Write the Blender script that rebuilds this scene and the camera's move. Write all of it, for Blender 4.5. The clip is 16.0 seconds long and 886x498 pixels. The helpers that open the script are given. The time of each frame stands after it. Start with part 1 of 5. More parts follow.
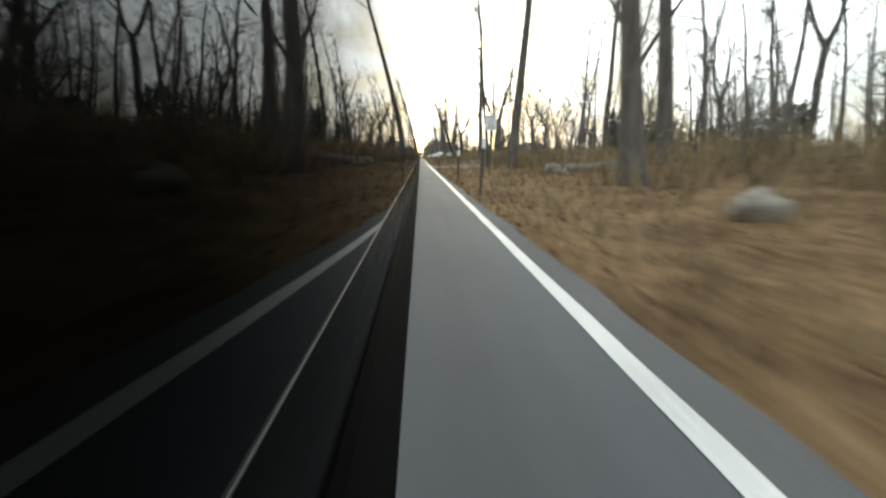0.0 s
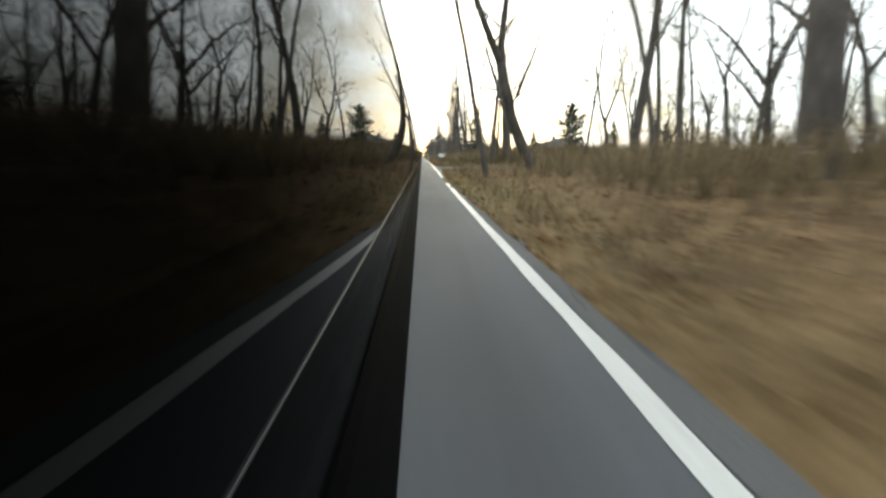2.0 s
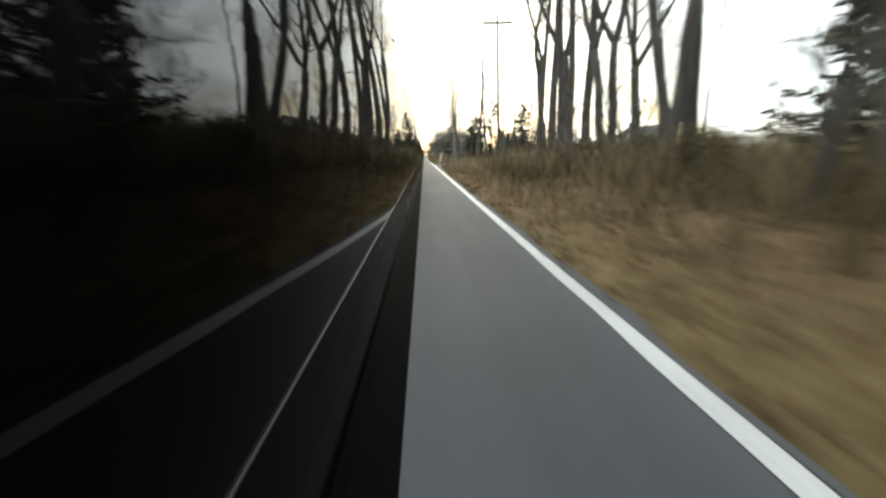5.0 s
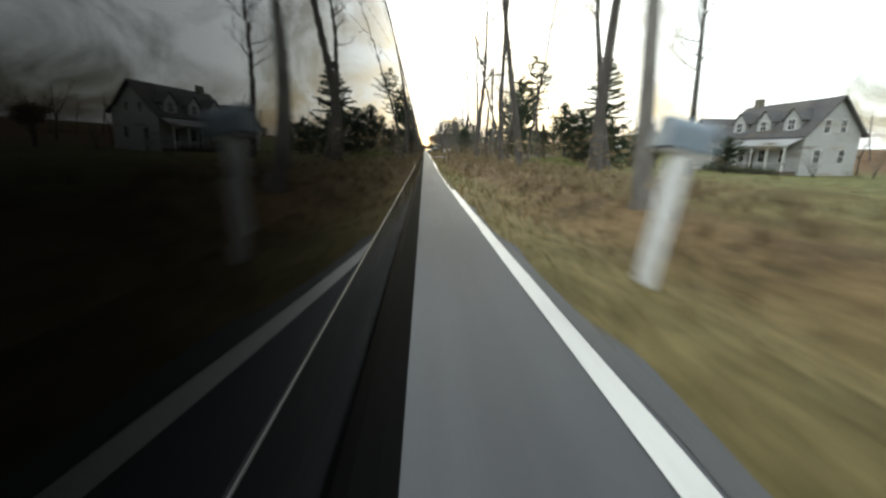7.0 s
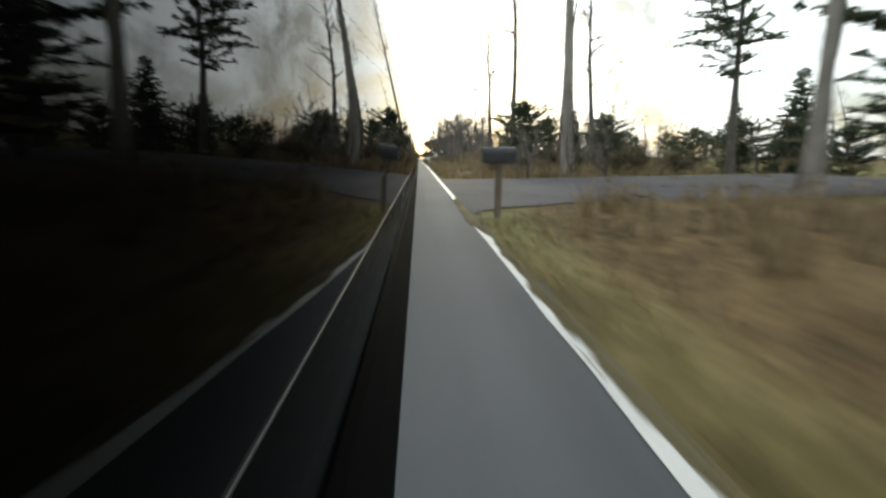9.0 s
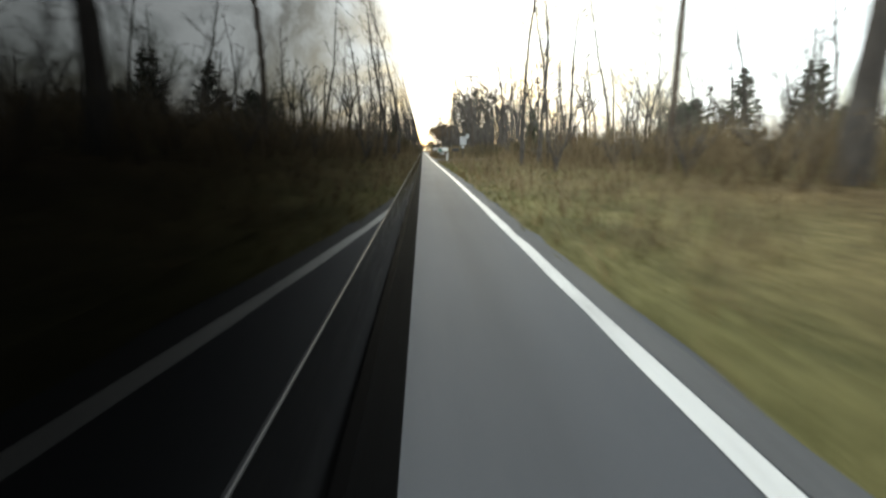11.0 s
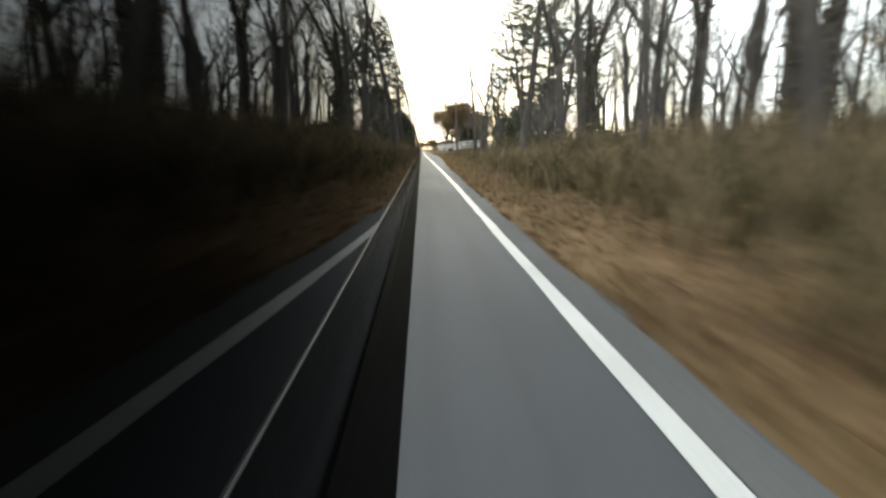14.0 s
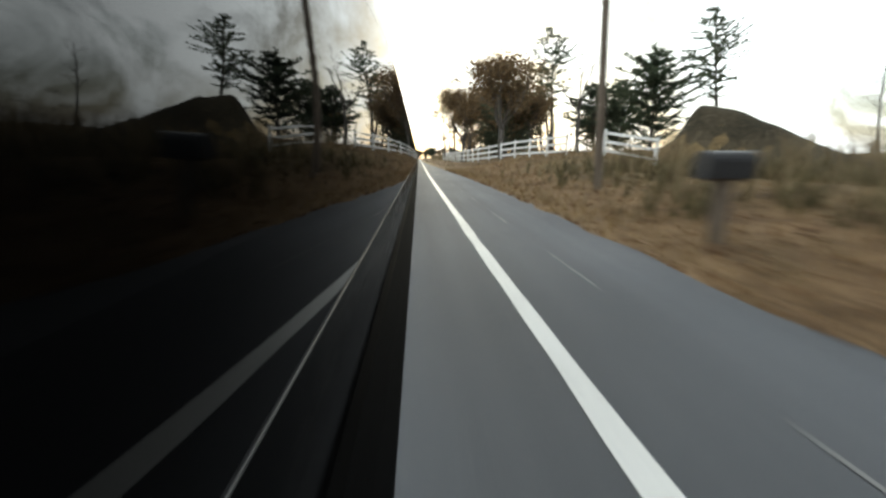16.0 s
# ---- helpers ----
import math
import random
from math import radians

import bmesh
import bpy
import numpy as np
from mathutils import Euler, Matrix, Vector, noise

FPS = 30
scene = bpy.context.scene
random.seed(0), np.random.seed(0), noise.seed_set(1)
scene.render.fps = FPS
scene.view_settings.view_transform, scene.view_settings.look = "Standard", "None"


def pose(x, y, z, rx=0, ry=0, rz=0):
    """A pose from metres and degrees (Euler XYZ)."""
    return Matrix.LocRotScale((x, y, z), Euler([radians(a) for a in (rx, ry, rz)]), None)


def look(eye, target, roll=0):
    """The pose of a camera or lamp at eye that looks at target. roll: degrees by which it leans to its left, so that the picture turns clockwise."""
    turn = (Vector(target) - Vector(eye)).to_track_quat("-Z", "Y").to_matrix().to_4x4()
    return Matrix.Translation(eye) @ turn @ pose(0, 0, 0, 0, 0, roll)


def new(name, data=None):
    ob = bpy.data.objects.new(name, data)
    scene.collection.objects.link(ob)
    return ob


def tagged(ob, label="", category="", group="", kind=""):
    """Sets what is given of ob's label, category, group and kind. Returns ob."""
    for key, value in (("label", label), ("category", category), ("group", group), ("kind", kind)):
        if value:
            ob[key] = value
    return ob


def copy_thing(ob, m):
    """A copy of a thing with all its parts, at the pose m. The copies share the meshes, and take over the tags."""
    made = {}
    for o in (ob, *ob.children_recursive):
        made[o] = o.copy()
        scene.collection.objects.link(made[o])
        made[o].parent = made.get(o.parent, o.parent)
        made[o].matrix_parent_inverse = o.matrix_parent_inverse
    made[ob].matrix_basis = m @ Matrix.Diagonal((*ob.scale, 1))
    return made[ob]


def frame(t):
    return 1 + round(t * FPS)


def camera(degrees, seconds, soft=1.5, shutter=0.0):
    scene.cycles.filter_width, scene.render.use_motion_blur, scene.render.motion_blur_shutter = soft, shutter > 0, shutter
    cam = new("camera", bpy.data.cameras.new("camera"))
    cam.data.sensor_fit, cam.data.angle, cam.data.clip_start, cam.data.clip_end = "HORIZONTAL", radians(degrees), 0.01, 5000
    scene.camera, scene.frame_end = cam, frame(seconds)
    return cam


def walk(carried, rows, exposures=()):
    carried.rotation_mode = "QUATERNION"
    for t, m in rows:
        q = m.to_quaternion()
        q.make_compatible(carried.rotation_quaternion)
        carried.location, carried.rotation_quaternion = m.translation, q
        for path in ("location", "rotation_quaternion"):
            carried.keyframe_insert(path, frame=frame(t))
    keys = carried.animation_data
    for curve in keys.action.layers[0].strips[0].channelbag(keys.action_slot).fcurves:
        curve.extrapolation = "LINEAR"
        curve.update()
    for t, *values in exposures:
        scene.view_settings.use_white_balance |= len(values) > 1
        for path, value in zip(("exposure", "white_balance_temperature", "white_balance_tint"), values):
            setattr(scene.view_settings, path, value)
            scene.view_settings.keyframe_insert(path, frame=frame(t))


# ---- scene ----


# ---------------------------------------------------------------- camera
SPEED = 20.0
EYE_Z = 0.85
cam = camera(96.5, 16.0, soft=2.6, shutter=0.35)
AIM = [(0, -13.19, -3.18), (0.5, -13.26, -3.16), (1, -13.19, -3.13), (1.5, -13.26, -3.10), (2, -13.26, -2.98), (2.5, -13.34, -2.86),
       (3, -13.42, -2.74), (3.5, -13.19, -2.63), (4, -13.11, -2.63), (6.5, -14.04, -2.70), (7, -14.04, -2.62), (7.5, -12.95, -3.11),
       (8, -12.33, -3.27), (8.5, -12.49, -3.35), (9, -12.88, -3.43), (11.5, -14.11, -2.78), (12, -13.34, -3.02), (12.5, -14.27, -2.97),
       (13, -14.34, -2.93), (13.5, -14.19, -2.99), (14, -14.19, -3.04), (14.5, -13.57, -3.10), (15, -12.95, -3.21), (15.5, -12.72, -3.32),
       (16, -12.95, -3.43)]
walk(cam, [(t, pose(0, SPEED * t, EYE_Z, 90 + p, 0, w)) for t, p, w in AIM], exposures=[
    (t, s - 0.27, 6450, 1) for t, s in ((0, 0.3), (1.5, 0.3), (2.5, 0.15), (3, 0.3), (3.5, 0.26), (4, 0.14), (6.5, 0.35), (7, 0.15), (7.5, -0.15), (8, 0.13), (9, 0.08), (11.5, 0.28), (12, 0.25),
                                 (12.5, 0.25), (13, 0.27), (14, 0.52), (15, 0.72), (15.5, 0.64), (16, 0.3))])

# ---------------------------------------------------------------- sky, sun
SUN_EL, SUN_AZ = radians(10.5), radians(1.5)
world = bpy.data.worlds.new("world")
scene.world = world
world.use_nodes = True
wn, wl = world.node_tree.nodes, world.node_tree.links
wn.clear()
sky = wn.new("ShaderNodeTexSky")
sky.sky_type, sky.sun_disc = "NISHITA", False
sky.sun_elevation, sky.sun_rotation = SUN_EL, SUN_AZ
sky.air_density, sky.dust_density, sky.ozone_density = 1.0, 2.5, 1.5
cloud = wn.new("ShaderNodeTexNoise")
cloud.inputs["Scale"].default_value, cloud.inputs["Detail"].default_value = 5.0, 8.0
cloud.inputs["Roughness"].default_value, cloud.inputs["Distortion"].default_value = 0.62, 0.6
cover = wn.new("ShaderNodeValToRGB")
cover.color_ramp.elements[0].position, cover.color_ramp.elements[1].position = 0.40, 0.60
cover.color_ramp.elements[0].color, cover.color_ramp.elements[1].color = (0.12, 0.12, 0.12, 1), (0.85, 0.85, 0.85, 1)
grey = wn.new("ShaderNodeMixRGB")
grey.inputs[2].default_value = (26.0, 26.6, 27.6, 1)
back = wn.new("ShaderNodeBackground")
back.inputs["Strength"].default_value = 0.11
wout = wn.new("ShaderNodeOutputWorld")
wl.new(cloud.outputs["Fac"], cover.inputs["Fac"])
wl.new(cover.outputs["Color"], grey.inputs["Fac"])
wl.new(sky.outputs["Color"], grey.inputs[1])
wl.new(grey.outputs["Color"], back.inputs["Color"])
wl.new(back.outputs["Background"], wout.inputs["Surface"])

sun = new("sun", bpy.data.lights.new("sun", "SUN"))
sun.data.energy, sun.data.angle, sun.data.color = 1.5, radians(12), (1.0, 0.87, 0.66)
sun.matrix_world = look((math.sin(SUN_AZ) * 50, math.cos(SUN_AZ) * 50, 50 * math.tan(SUN_EL)), (0, 0, 0))


# ---------------------------------------------------------------- materials
def material(name, colours, scale=8.0, rough=0.8, bump=0.3, bump_scale=60.0, island=0.0, metal=0.0, spec=0.35, big=None, coat=0.0, stretch=None, thin=0.0):
    """A node material: colours (two or three) mixed by a broad and a fine noise, with a fine relief."""
    m = bpy.data.materials.new(name)
    m.use_nodes = True
    n, l = m.node_tree.nodes, m.node_tree.links
    b = n["Principled BSDF"]
    b.inputs["Roughness"].default_value, b.inputs["Metallic"].default_value = rough, metal
    b.inputs["Specular IOR Level"].default_value = spec
    b.inputs["Coat Weight"].default_value = coat
    co = n.new("ShaderNodeTexCoord")
    mp = n.new("ShaderNodeMapping")
    if stretch:
        mp.inputs["Scale"].default_value = stretch
    l.new(co.outputs["Object"], mp.inputs["Vector"])
    fine = n.new("ShaderNodeTexNoise")
    fine.inputs["Scale"].default_value, fine.inputs["Detail"].default_value = scale, 6
    wide = n.new("ShaderNodeTexNoise")
    wide.inputs["Scale"].default_value, wide.inputs["Detail"].default_value = big or scale / 12, 3
    l.new(mp.outputs["Vector"], fine.inputs["Vector"])
    l.new(mp.outputs["Vector"], wide.inputs["Vector"])
    add = n.new("ShaderNodeMath")
    add.operation = "MULTIPLY_ADD"
    add.inputs[1].default_value = 0.55
    half = n.new("ShaderNodeMath")
    half.operation = "MULTIPLY"
    half.inputs[1].default_value = 0.45
    l.new(wide.outputs["Fac"], half.inputs[0])
    l.new(fine.outputs["Fac"], add.inputs[0])
    l.new(half.outputs[0], add.inputs[2])
    fac = add.outputs[0]
    if island:
        geo = n.new("ShaderNodeNewGeometry")
        sh = n.new("ShaderNodeMath")
        sh.operation = "MULTIPLY_ADD"
        sh.inputs[1].default_value = island
        sh.inputs[2].default_value = -island / 2
        l.new(geo.outputs["Random Per Island"], sh.inputs[0])
        su = n.new("ShaderNodeMath")
        su.operation = "ADD"
        l.new(fac, su.inputs[0])
        l.new(sh.outputs[0], su.inputs[1])
        fac = su.outputs[0]
    ramp = n.new("ShaderNodeValToRGB")
    el = ramp.color_ramp.elements
    el[0].position, el[1].position = 0.33, 0.67
    el[0].color, el[1].color = (*colours[0], 1), (*colours[-1], 1)
    if len(colours) > 2:
        e = el.new(0.5)
        e.color = (*colours[1], 1)
    l.new(fac, ramp.inputs["Fac"])
    l.new(ramp.outputs["Color"], b.inputs["Base Color"])
    if thin:
        tl = n.new("ShaderNodeBsdfTranslucent")
        mx = n.new("ShaderNodeMixShader")
        mx.inputs["Fac"].default_value = thin
        l.new(ramp.outputs["Color"], tl.inputs["Color"])
        l.new(b.outputs["BSDF"], mx.inputs[1])
        l.new(tl.outputs["BSDF"], mx.inputs[2])
        l.new(mx.outputs["Shader"], n["Material Output"].inputs["Surface"])
    if bump:
        bn = n.new("ShaderNodeTexNoise")
        bn.inputs["Scale"].default_value, bn.inputs["Detail"].default_value = bump_scale, 4
        l.new(mp.outputs["Vector"], bn.inputs["Vector"])
        bp = n.new("ShaderNodeBump")
        bp.inputs["Strength"].default_value, bp.inputs["Distance"].default_value = bump, 0.02
        l.new(bn.outputs["Fac"], bp.inputs["Height"])
        l.new(bp.outputs["Normal"], b.inputs["Normal"])
    return m


M = {}
M["asphalt"] = material("asphalt", [(0.062, 0.066, 0.075), (0.082, 0.087, 0.098), (0.11, 0.115, 0.125)], 140, 0.82, 0.35, 260, spec=0.4, big=0.35)
M["old_asphalt"] = material("old_asphalt", [(0.042, 0.040, 0.046), (0.062, 0.058, 0.064), (0.09, 0.085, 0.09)], 60, 0.88, 0.4, 200, spec=0.3, big=0.4)
M["dusty_asphalt"] = material("dusty_asphalt", [(0.078, 0.079, 0.082), (0.108, 0.109, 0.112), (0.148, 0.147, 0.146)], 70, 0.9, 0.4, 220, spec=0.25, big=0.5)
M["gravel"] = material("gravel", [(0.10, 0.095, 0.085), (0.16, 0.15, 0.14), (0.24, 0.23, 0.21)], 40, 0.92, 0.6, 120, spec=0.2, big=0.4)
ar, al = M["asphalt"].node_tree.nodes, M["asphalt"].node_tree.links
tracks = ar.new("ShaderNodeTexNoise")
tracks.inputs["Scale"].default_value, tracks.inputs["Detail"].default_value = 2.2, 3
tmap = ar.new("ShaderNodeMapping")
tmap.inputs["Scale"].default_value = (1.0, 0.035, 1.0)
al.new([n for n in ar if n.type == "TEX_COORD"][0].outputs["Object"], tmap.inputs["Vector"])
al.new(tmap.outputs["Vector"], tracks.inputs["Vector"])
trng = ar.new("ShaderNodeMapRange")
trng.inputs[1].default_value, trng.inputs[2].default_value, trng.inputs[3].default_value, trng.inputs[4].default_value = 0.3, 0.7, 0.82, 1.14
al.new(tracks.outputs["Fac"], trng.inputs[0])
tmul = ar.new("ShaderNodeMixRGB")
tmul.blend_type = "MULTIPLY"
tmul.inputs["Fac"].default_value = 1.0
base_ramp = [n for n in ar if n.type == "VALTORGB"][0]
al.new(base_ramp.outputs["Color"], tmul.inputs[1])
al.new(trng.outputs[0], tmul.inputs[2])
al.new(tmul.outputs["Color"], ar["Principled BSDF"].inputs["Base Color"])
M["verge_soil"] = material("verge_soil", [(0.075, 0.066, 0.034), (0.125, 0.108, 0.06), (0.19, 0.16, 0.10)], 22, 0.95, 0.7, 70, spec=0.12, big=1.1)
M["line_paint"] = material("line_paint", [(0.42, 0.42, 0.415), (0.64, 0.64, 0.625), (0.72, 0.72, 0.70)], 30, 0.6, 0.25, 200, big=1.3)
M["old_line_paint"] = material("old_line_paint", [(0.12, 0.12, 0.12), (0.2, 0.2, 0.2), (0.3, 0.3, 0.295)], 30, 0.8, 0.3, 200, big=1.3)
M["yellow_paint"] = material("yellow_paint", [(0.4, 0.28, 0.05), (0.6, 0.42, 0.06)], 30, 0.6, 0.2, 200, big=1.3)
M["bark"] = material("bark", [(0.05, 0.043, 0.038), (0.088, 0.078, 0.069), (0.148, 0.135, 0.122)], 5, 0.9, 0.9, 9, spec=0.2, stretch=(1, 1, 0.25))
M["pale_bark"] = material("pale_bark", [(0.10, 0.09, 0.08), (0.19, 0.175, 0.155), (0.30, 0.285, 0.26)], 4, 0.9, 0.7, 9, spec=0.2, stretch=(1, 1, 0.3))
M["twig"] = material("twig", [(0.10, 0.088, 0.074), (0.165, 0.147, 0.125), (0.24, 0.215, 0.185)], 3, 0.9, 0, island=0.25, spec=0.2)
M["maroon_twig"] = material("maroon_twig", [(0.06, 0.025, 0.028), (0.11, 0.045, 0.045), (0.16, 0.08, 0.075)], 3, 0.9, 0, island=0.3, spec=0.2)
M["needles"] = material("needles", [(0.06, 0.085, 0.055), (0.105, 0.13, 0.085), (0.16, 0.18, 0.12)], 2.5, 0.75, 0, island=0.35, spec=0.25, thin=0.5)
M["rust_leaves"] = material("rust_leaves", [(0.12, 0.078, 0.042), (0.215, 0.148, 0.08), (0.31, 0.225, 0.13)], 2.5, 0.75, 0, island=0.4, spec=0.25, thin=0.6)
M["dry_grass"] = material("dry_grass", [(0.13, 0.085, 0.04), (0.22, 0.15, 0.075), (0.33, 0.24, 0.13)], 1.2, 0.85, 0, island=0.4, spec=0.2, big=0.15, thin=0.35)
M["green_grass"] = material("green_grass", [(0.068, 0.068, 0.025), (0.118, 0.114, 0.044), (0.203, 0.183, 0.082)], 1.2, 0.8, 0, island=0.4, spec=0.25, big=0.15, thin=0.35)
M["vine"] = material("vine", [(0.045, 0.041, 0.02), (0.095, 0.083, 0.041), (0.17, 0.138, 0.068)], 1.5, 0.75, 0, island=0.4, spec=0.25, big=0.3, thin=0.25)
M["brush"] = material("brush", [(0.10, 0.076, 0.045), (0.19, 0.145, 0.085), (0.30, 0.235, 0.145)], 1.0, 0.9, 0, island=0.4, spec=0.2, big=0.1, thin=0.3)
M["dead_leaf"] = material("dead_leaf", [(0.10, 0.055, 0.03), (0.18, 0.105, 0.055), (0.28, 0.19, 0.11)], 1.5, 0.85, 0, island=0.5, spec=0.2, big=0.2, thin=0.4)
M["white_paint"] = material("white_paint", [(0.6, 0.6, 0.57), (0.76, 0.76, 0.74), (0.82, 0.82, 0.8)], 9, 0.55, 0.1, 40)
M["siding"] = material("siding", [(0.36, 0.36, 0.35), (0.44, 0.44, 0.43), (0.5, 0.5, 0.49)], 3, 0.65, 0.1, 30)
M["shingle"] = material("shingle", [(0.07, 0.068, 0.07), (0.11, 0.105, 0.105), (0.15, 0.145, 0.14)], 7, 0.9, 0.4, 30)
M["steel"] = material("steel", [(0.35, 0.35, 0.36), (0.45, 0.45, 0.46)], 12, 0.45, 0.1, 60, metal=0.8)
M["dark_steel"] = material("dark_steel", [(0.05, 0.05, 0.045), (0.09, 0.085, 0.08)], 12, 0.6, 0.1, 60, metal=0.3)
M["reflector"] = material("reflector", [(0.65, 0.65, 0.66), (0.8, 0.8, 0.82)], 20, 0.35, 0.05, 90)
M["sign_white"] = material("sign_white", [(0.62, 0.63, 0.64), (0.76, 0.77, 0.78)], 4, 0.45, 0.03, 60)
M["black_ink"] = material("black_ink", [(0.015, 0.015, 0.016), (0.03, 0.03, 0.03)], 10, 0.5, 0)
M["wood_post"] = material("wood_post", [(0.08, 0.06, 0.045), (0.14, 0.11, 0.085), (0.2, 0.165, 0.13)], 6, 0.9, 0.5, 30, stretch=(1, 1, 0.15))
M["black_box"] = material("black_box", [(0.02, 0.02, 0.022), (0.04, 0.04, 0.043)], 10, 0.4, 0.05, 60)
M["green_box"] = material("green_box", [(0.02, 0.12, 0.09), (0.04, 0.19, 0.14)], 10, 0.45, 0.05, 60)
M["grey_blue_box"] = material("grey_blue_box", [(0.16, 0.2, 0.24), (0.26, 0.3, 0.34)], 10, 0.45, 0.05, 60, metal=0.3)
M["stone"] = material("stone", [(0.14, 0.125, 0.10), (0.22, 0.20, 0.165), (0.31, 0.285, 0.24)], 5, 0.9, 0.6, 20)
M["moulding"] = material("moulding", [(0.014, 0.014, 0.015), (0.034, 0.034, 0.036), (0.062, 0.062, 0.064)], 3, 0.5, 0.02, 90, spec=0.3)
M["rubber"] = material("rubber", [(0.0015, 0.0015, 0.0017), (0.0035, 0.0035, 0.0036)], 14, 0.9, 0.15, 70, spec=0.03)
M["roof_pale"] = material("roof_pale", [(0.30, 0.30, 0.30), (0.42, 0.42, 0.42)], 6, 0.8, 0.2, 30)
M["dark_soil"] = material("dark_soil", [(0.022, 0.019, 0.012), (0.045, 0.037, 0.024), (0.08, 0.064, 0.042)], 6, 0.95, 0.8, 30, spec=0.12)


def paint_material(name, base, dirt_low, dirt_high, rough, gloss=0.09, toe=0.0, gloss_fade=None):
    """Clear-coated dark car paint, with a film of road dust in patches. toe: degrees the shading normal alone turns, to
    shift the reflections.
    The last argument: heights between which reflections are faded in through the gloss, and the gloss below them."""
    m = bpy.data.materials.new(name)
    m.use_nodes = True
    n, l = m.node_tree.nodes, m.node_tree.links
    b = n["Principled BSDF"]
    co = n.new("ShaderNodeTexCoord")
    no = n.new("ShaderNodeTexNoise")
    no.inputs["Scale"].default_value, no.inputs["Detail"].default_value = 9, 8
    l.new(co.outputs["Object"], no.inputs["Vector"])
    r1 = n.new("ShaderNodeValToRGB")
    r1.color_ramp.elements[0].color, r1.color_ramp.elements[1].color = (*base, 1), (*dirt_high, 1)
    r1.color_ramp.elements[0].position, r1.color_ramp.elements[1].position = 0.42, 0.75
    l.new(no.outputs["Fac"], r1.inputs["Fac"])
    l.new(r1.outputs["Color"], b.inputs["Base Color"])
    r2 = n.new("ShaderNodeMapRange")
    r2.inputs[3].default_value, r2.inputs[4].default_value = rough, rough + dirt_low
    l.new(no.outputs["Fac"], r2.inputs[0])
    l.new(r2.outputs[0], b.inputs["Roughness"])
    b.inputs["Specular IOR Level"].default_value = gloss
    # gloss ramps up with height, so the reflection dims out towards the pane's foot
    if gloss_fade:
        up = n.new("ShaderNodeSeparateXYZ")
        l.new(co.outputs["Object"], up.inputs[0])
        band = n.new("ShaderNodeMapRange")
        band.interpolation_type = "SMOOTHSTEP"
        band.inputs[1].default_value, band.inputs[2].default_value, band.inputs[3].default_value, band.inputs[4].default_value = gloss_fade[0], gloss_fade[1], gloss_fade[2], gloss
        l.new(up.outputs["Z"], band.inputs[0])
        l.new(band.outputs[0], b.inputs["Specular IOR Level"])
    # the panel stays straight; only its normal is rotated, moving what it mirrors
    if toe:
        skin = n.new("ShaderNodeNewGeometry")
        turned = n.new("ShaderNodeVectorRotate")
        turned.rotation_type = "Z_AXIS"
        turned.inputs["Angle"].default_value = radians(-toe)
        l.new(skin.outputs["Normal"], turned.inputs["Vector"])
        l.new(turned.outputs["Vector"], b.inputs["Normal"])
    return m


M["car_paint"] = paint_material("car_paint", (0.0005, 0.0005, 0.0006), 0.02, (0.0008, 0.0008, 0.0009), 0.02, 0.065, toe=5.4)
M["car_glass"] = paint_material("car_glass", (0.0005, 0.0006, 0.0007), 0.01, (0.0008, 0.0009, 0.001), 0.01, 0.7, toe=6.1, gloss_fade=(0.835, 0.895, 0.09))
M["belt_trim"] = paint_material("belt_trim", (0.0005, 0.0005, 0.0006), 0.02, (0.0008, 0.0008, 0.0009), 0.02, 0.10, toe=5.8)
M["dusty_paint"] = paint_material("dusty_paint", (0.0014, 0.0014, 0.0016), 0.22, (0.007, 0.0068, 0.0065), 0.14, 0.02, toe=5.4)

# ground: bare soil, dry grass and green grass, by an attribute of the sheet
gm = bpy.data.materials.new("ground_cover")
gm.use_nodes = True
gn, gl = gm.node_tree.nodes, gm.node_tree.links
gb = gn["Principled BSDF"]
gb.inputs["Roughness"].default_value, gb.inputs["Specular IOR Level"].default_value = 0.92, 0.15
gco = gn.new("ShaderNodeTexCoord")
g1 = gn.new("ShaderNodeTexNoise")
g1.inputs["Scale"].default_value, g1.inputs["Detail"].default_value = 7.0, 8
g2 = gn.new("ShaderNodeTexNoise")
g2.inputs["Scale"].default_value, g2.inputs["Detail"].default_value = 0.8, 5
for g in (g1, g2):
    gl.new(gco.outputs["Object"], g.inputs["Vector"])


def ground_ramp(colours, source):
    r = gn.new("ShaderNodeValToRGB")
    r.color_ramp.elements[0].position, r.color_ramp.elements[1].position = 0.38, 0.62
    r.color_ramp.elements[0].color, r.color_ramp.elements[1].color = (*colours[0], 1), (*colours[1], 1)
    gl.new(source, r.inputs["Fac"])
    return r.outputs["Color"]


ga = gn.new("ShaderNodeMath")
ga.operation = "MULTIPLY_ADD"
ga.inputs[1].default_value = 0.5
gh = gn.new("ShaderNodeMath")
gh.operation = "MULTIPLY"
gh.inputs[1].default_value = 0.5
gl.new(g2.outputs["Fac"], gh.inputs[0])
gl.new(g1.outputs["Fac"], ga.inputs[0])
gl.new(gh.outputs[0], ga.inputs[2])
litter = ground_ramp([(0.065, 0.037, 0.019), (0.22, 0.14, 0.074)], ga.outputs[0])
lawn = ground_ramp([(0.079, 0.082, 0.028), (0.178, 0.176, 0.066)], ga.outputs[0])
gat = gn.new("ShaderNodeAttribute")
gat.attribute_name = "green"
gmix = gn.new("ShaderNodeMixRGB")
gl.new(gat.outputs["Fac"], gmix.inputs["Fac"])
gl.new(litter, gmix.inputs[1])
gl.new(lawn, gmix.inputs[2])
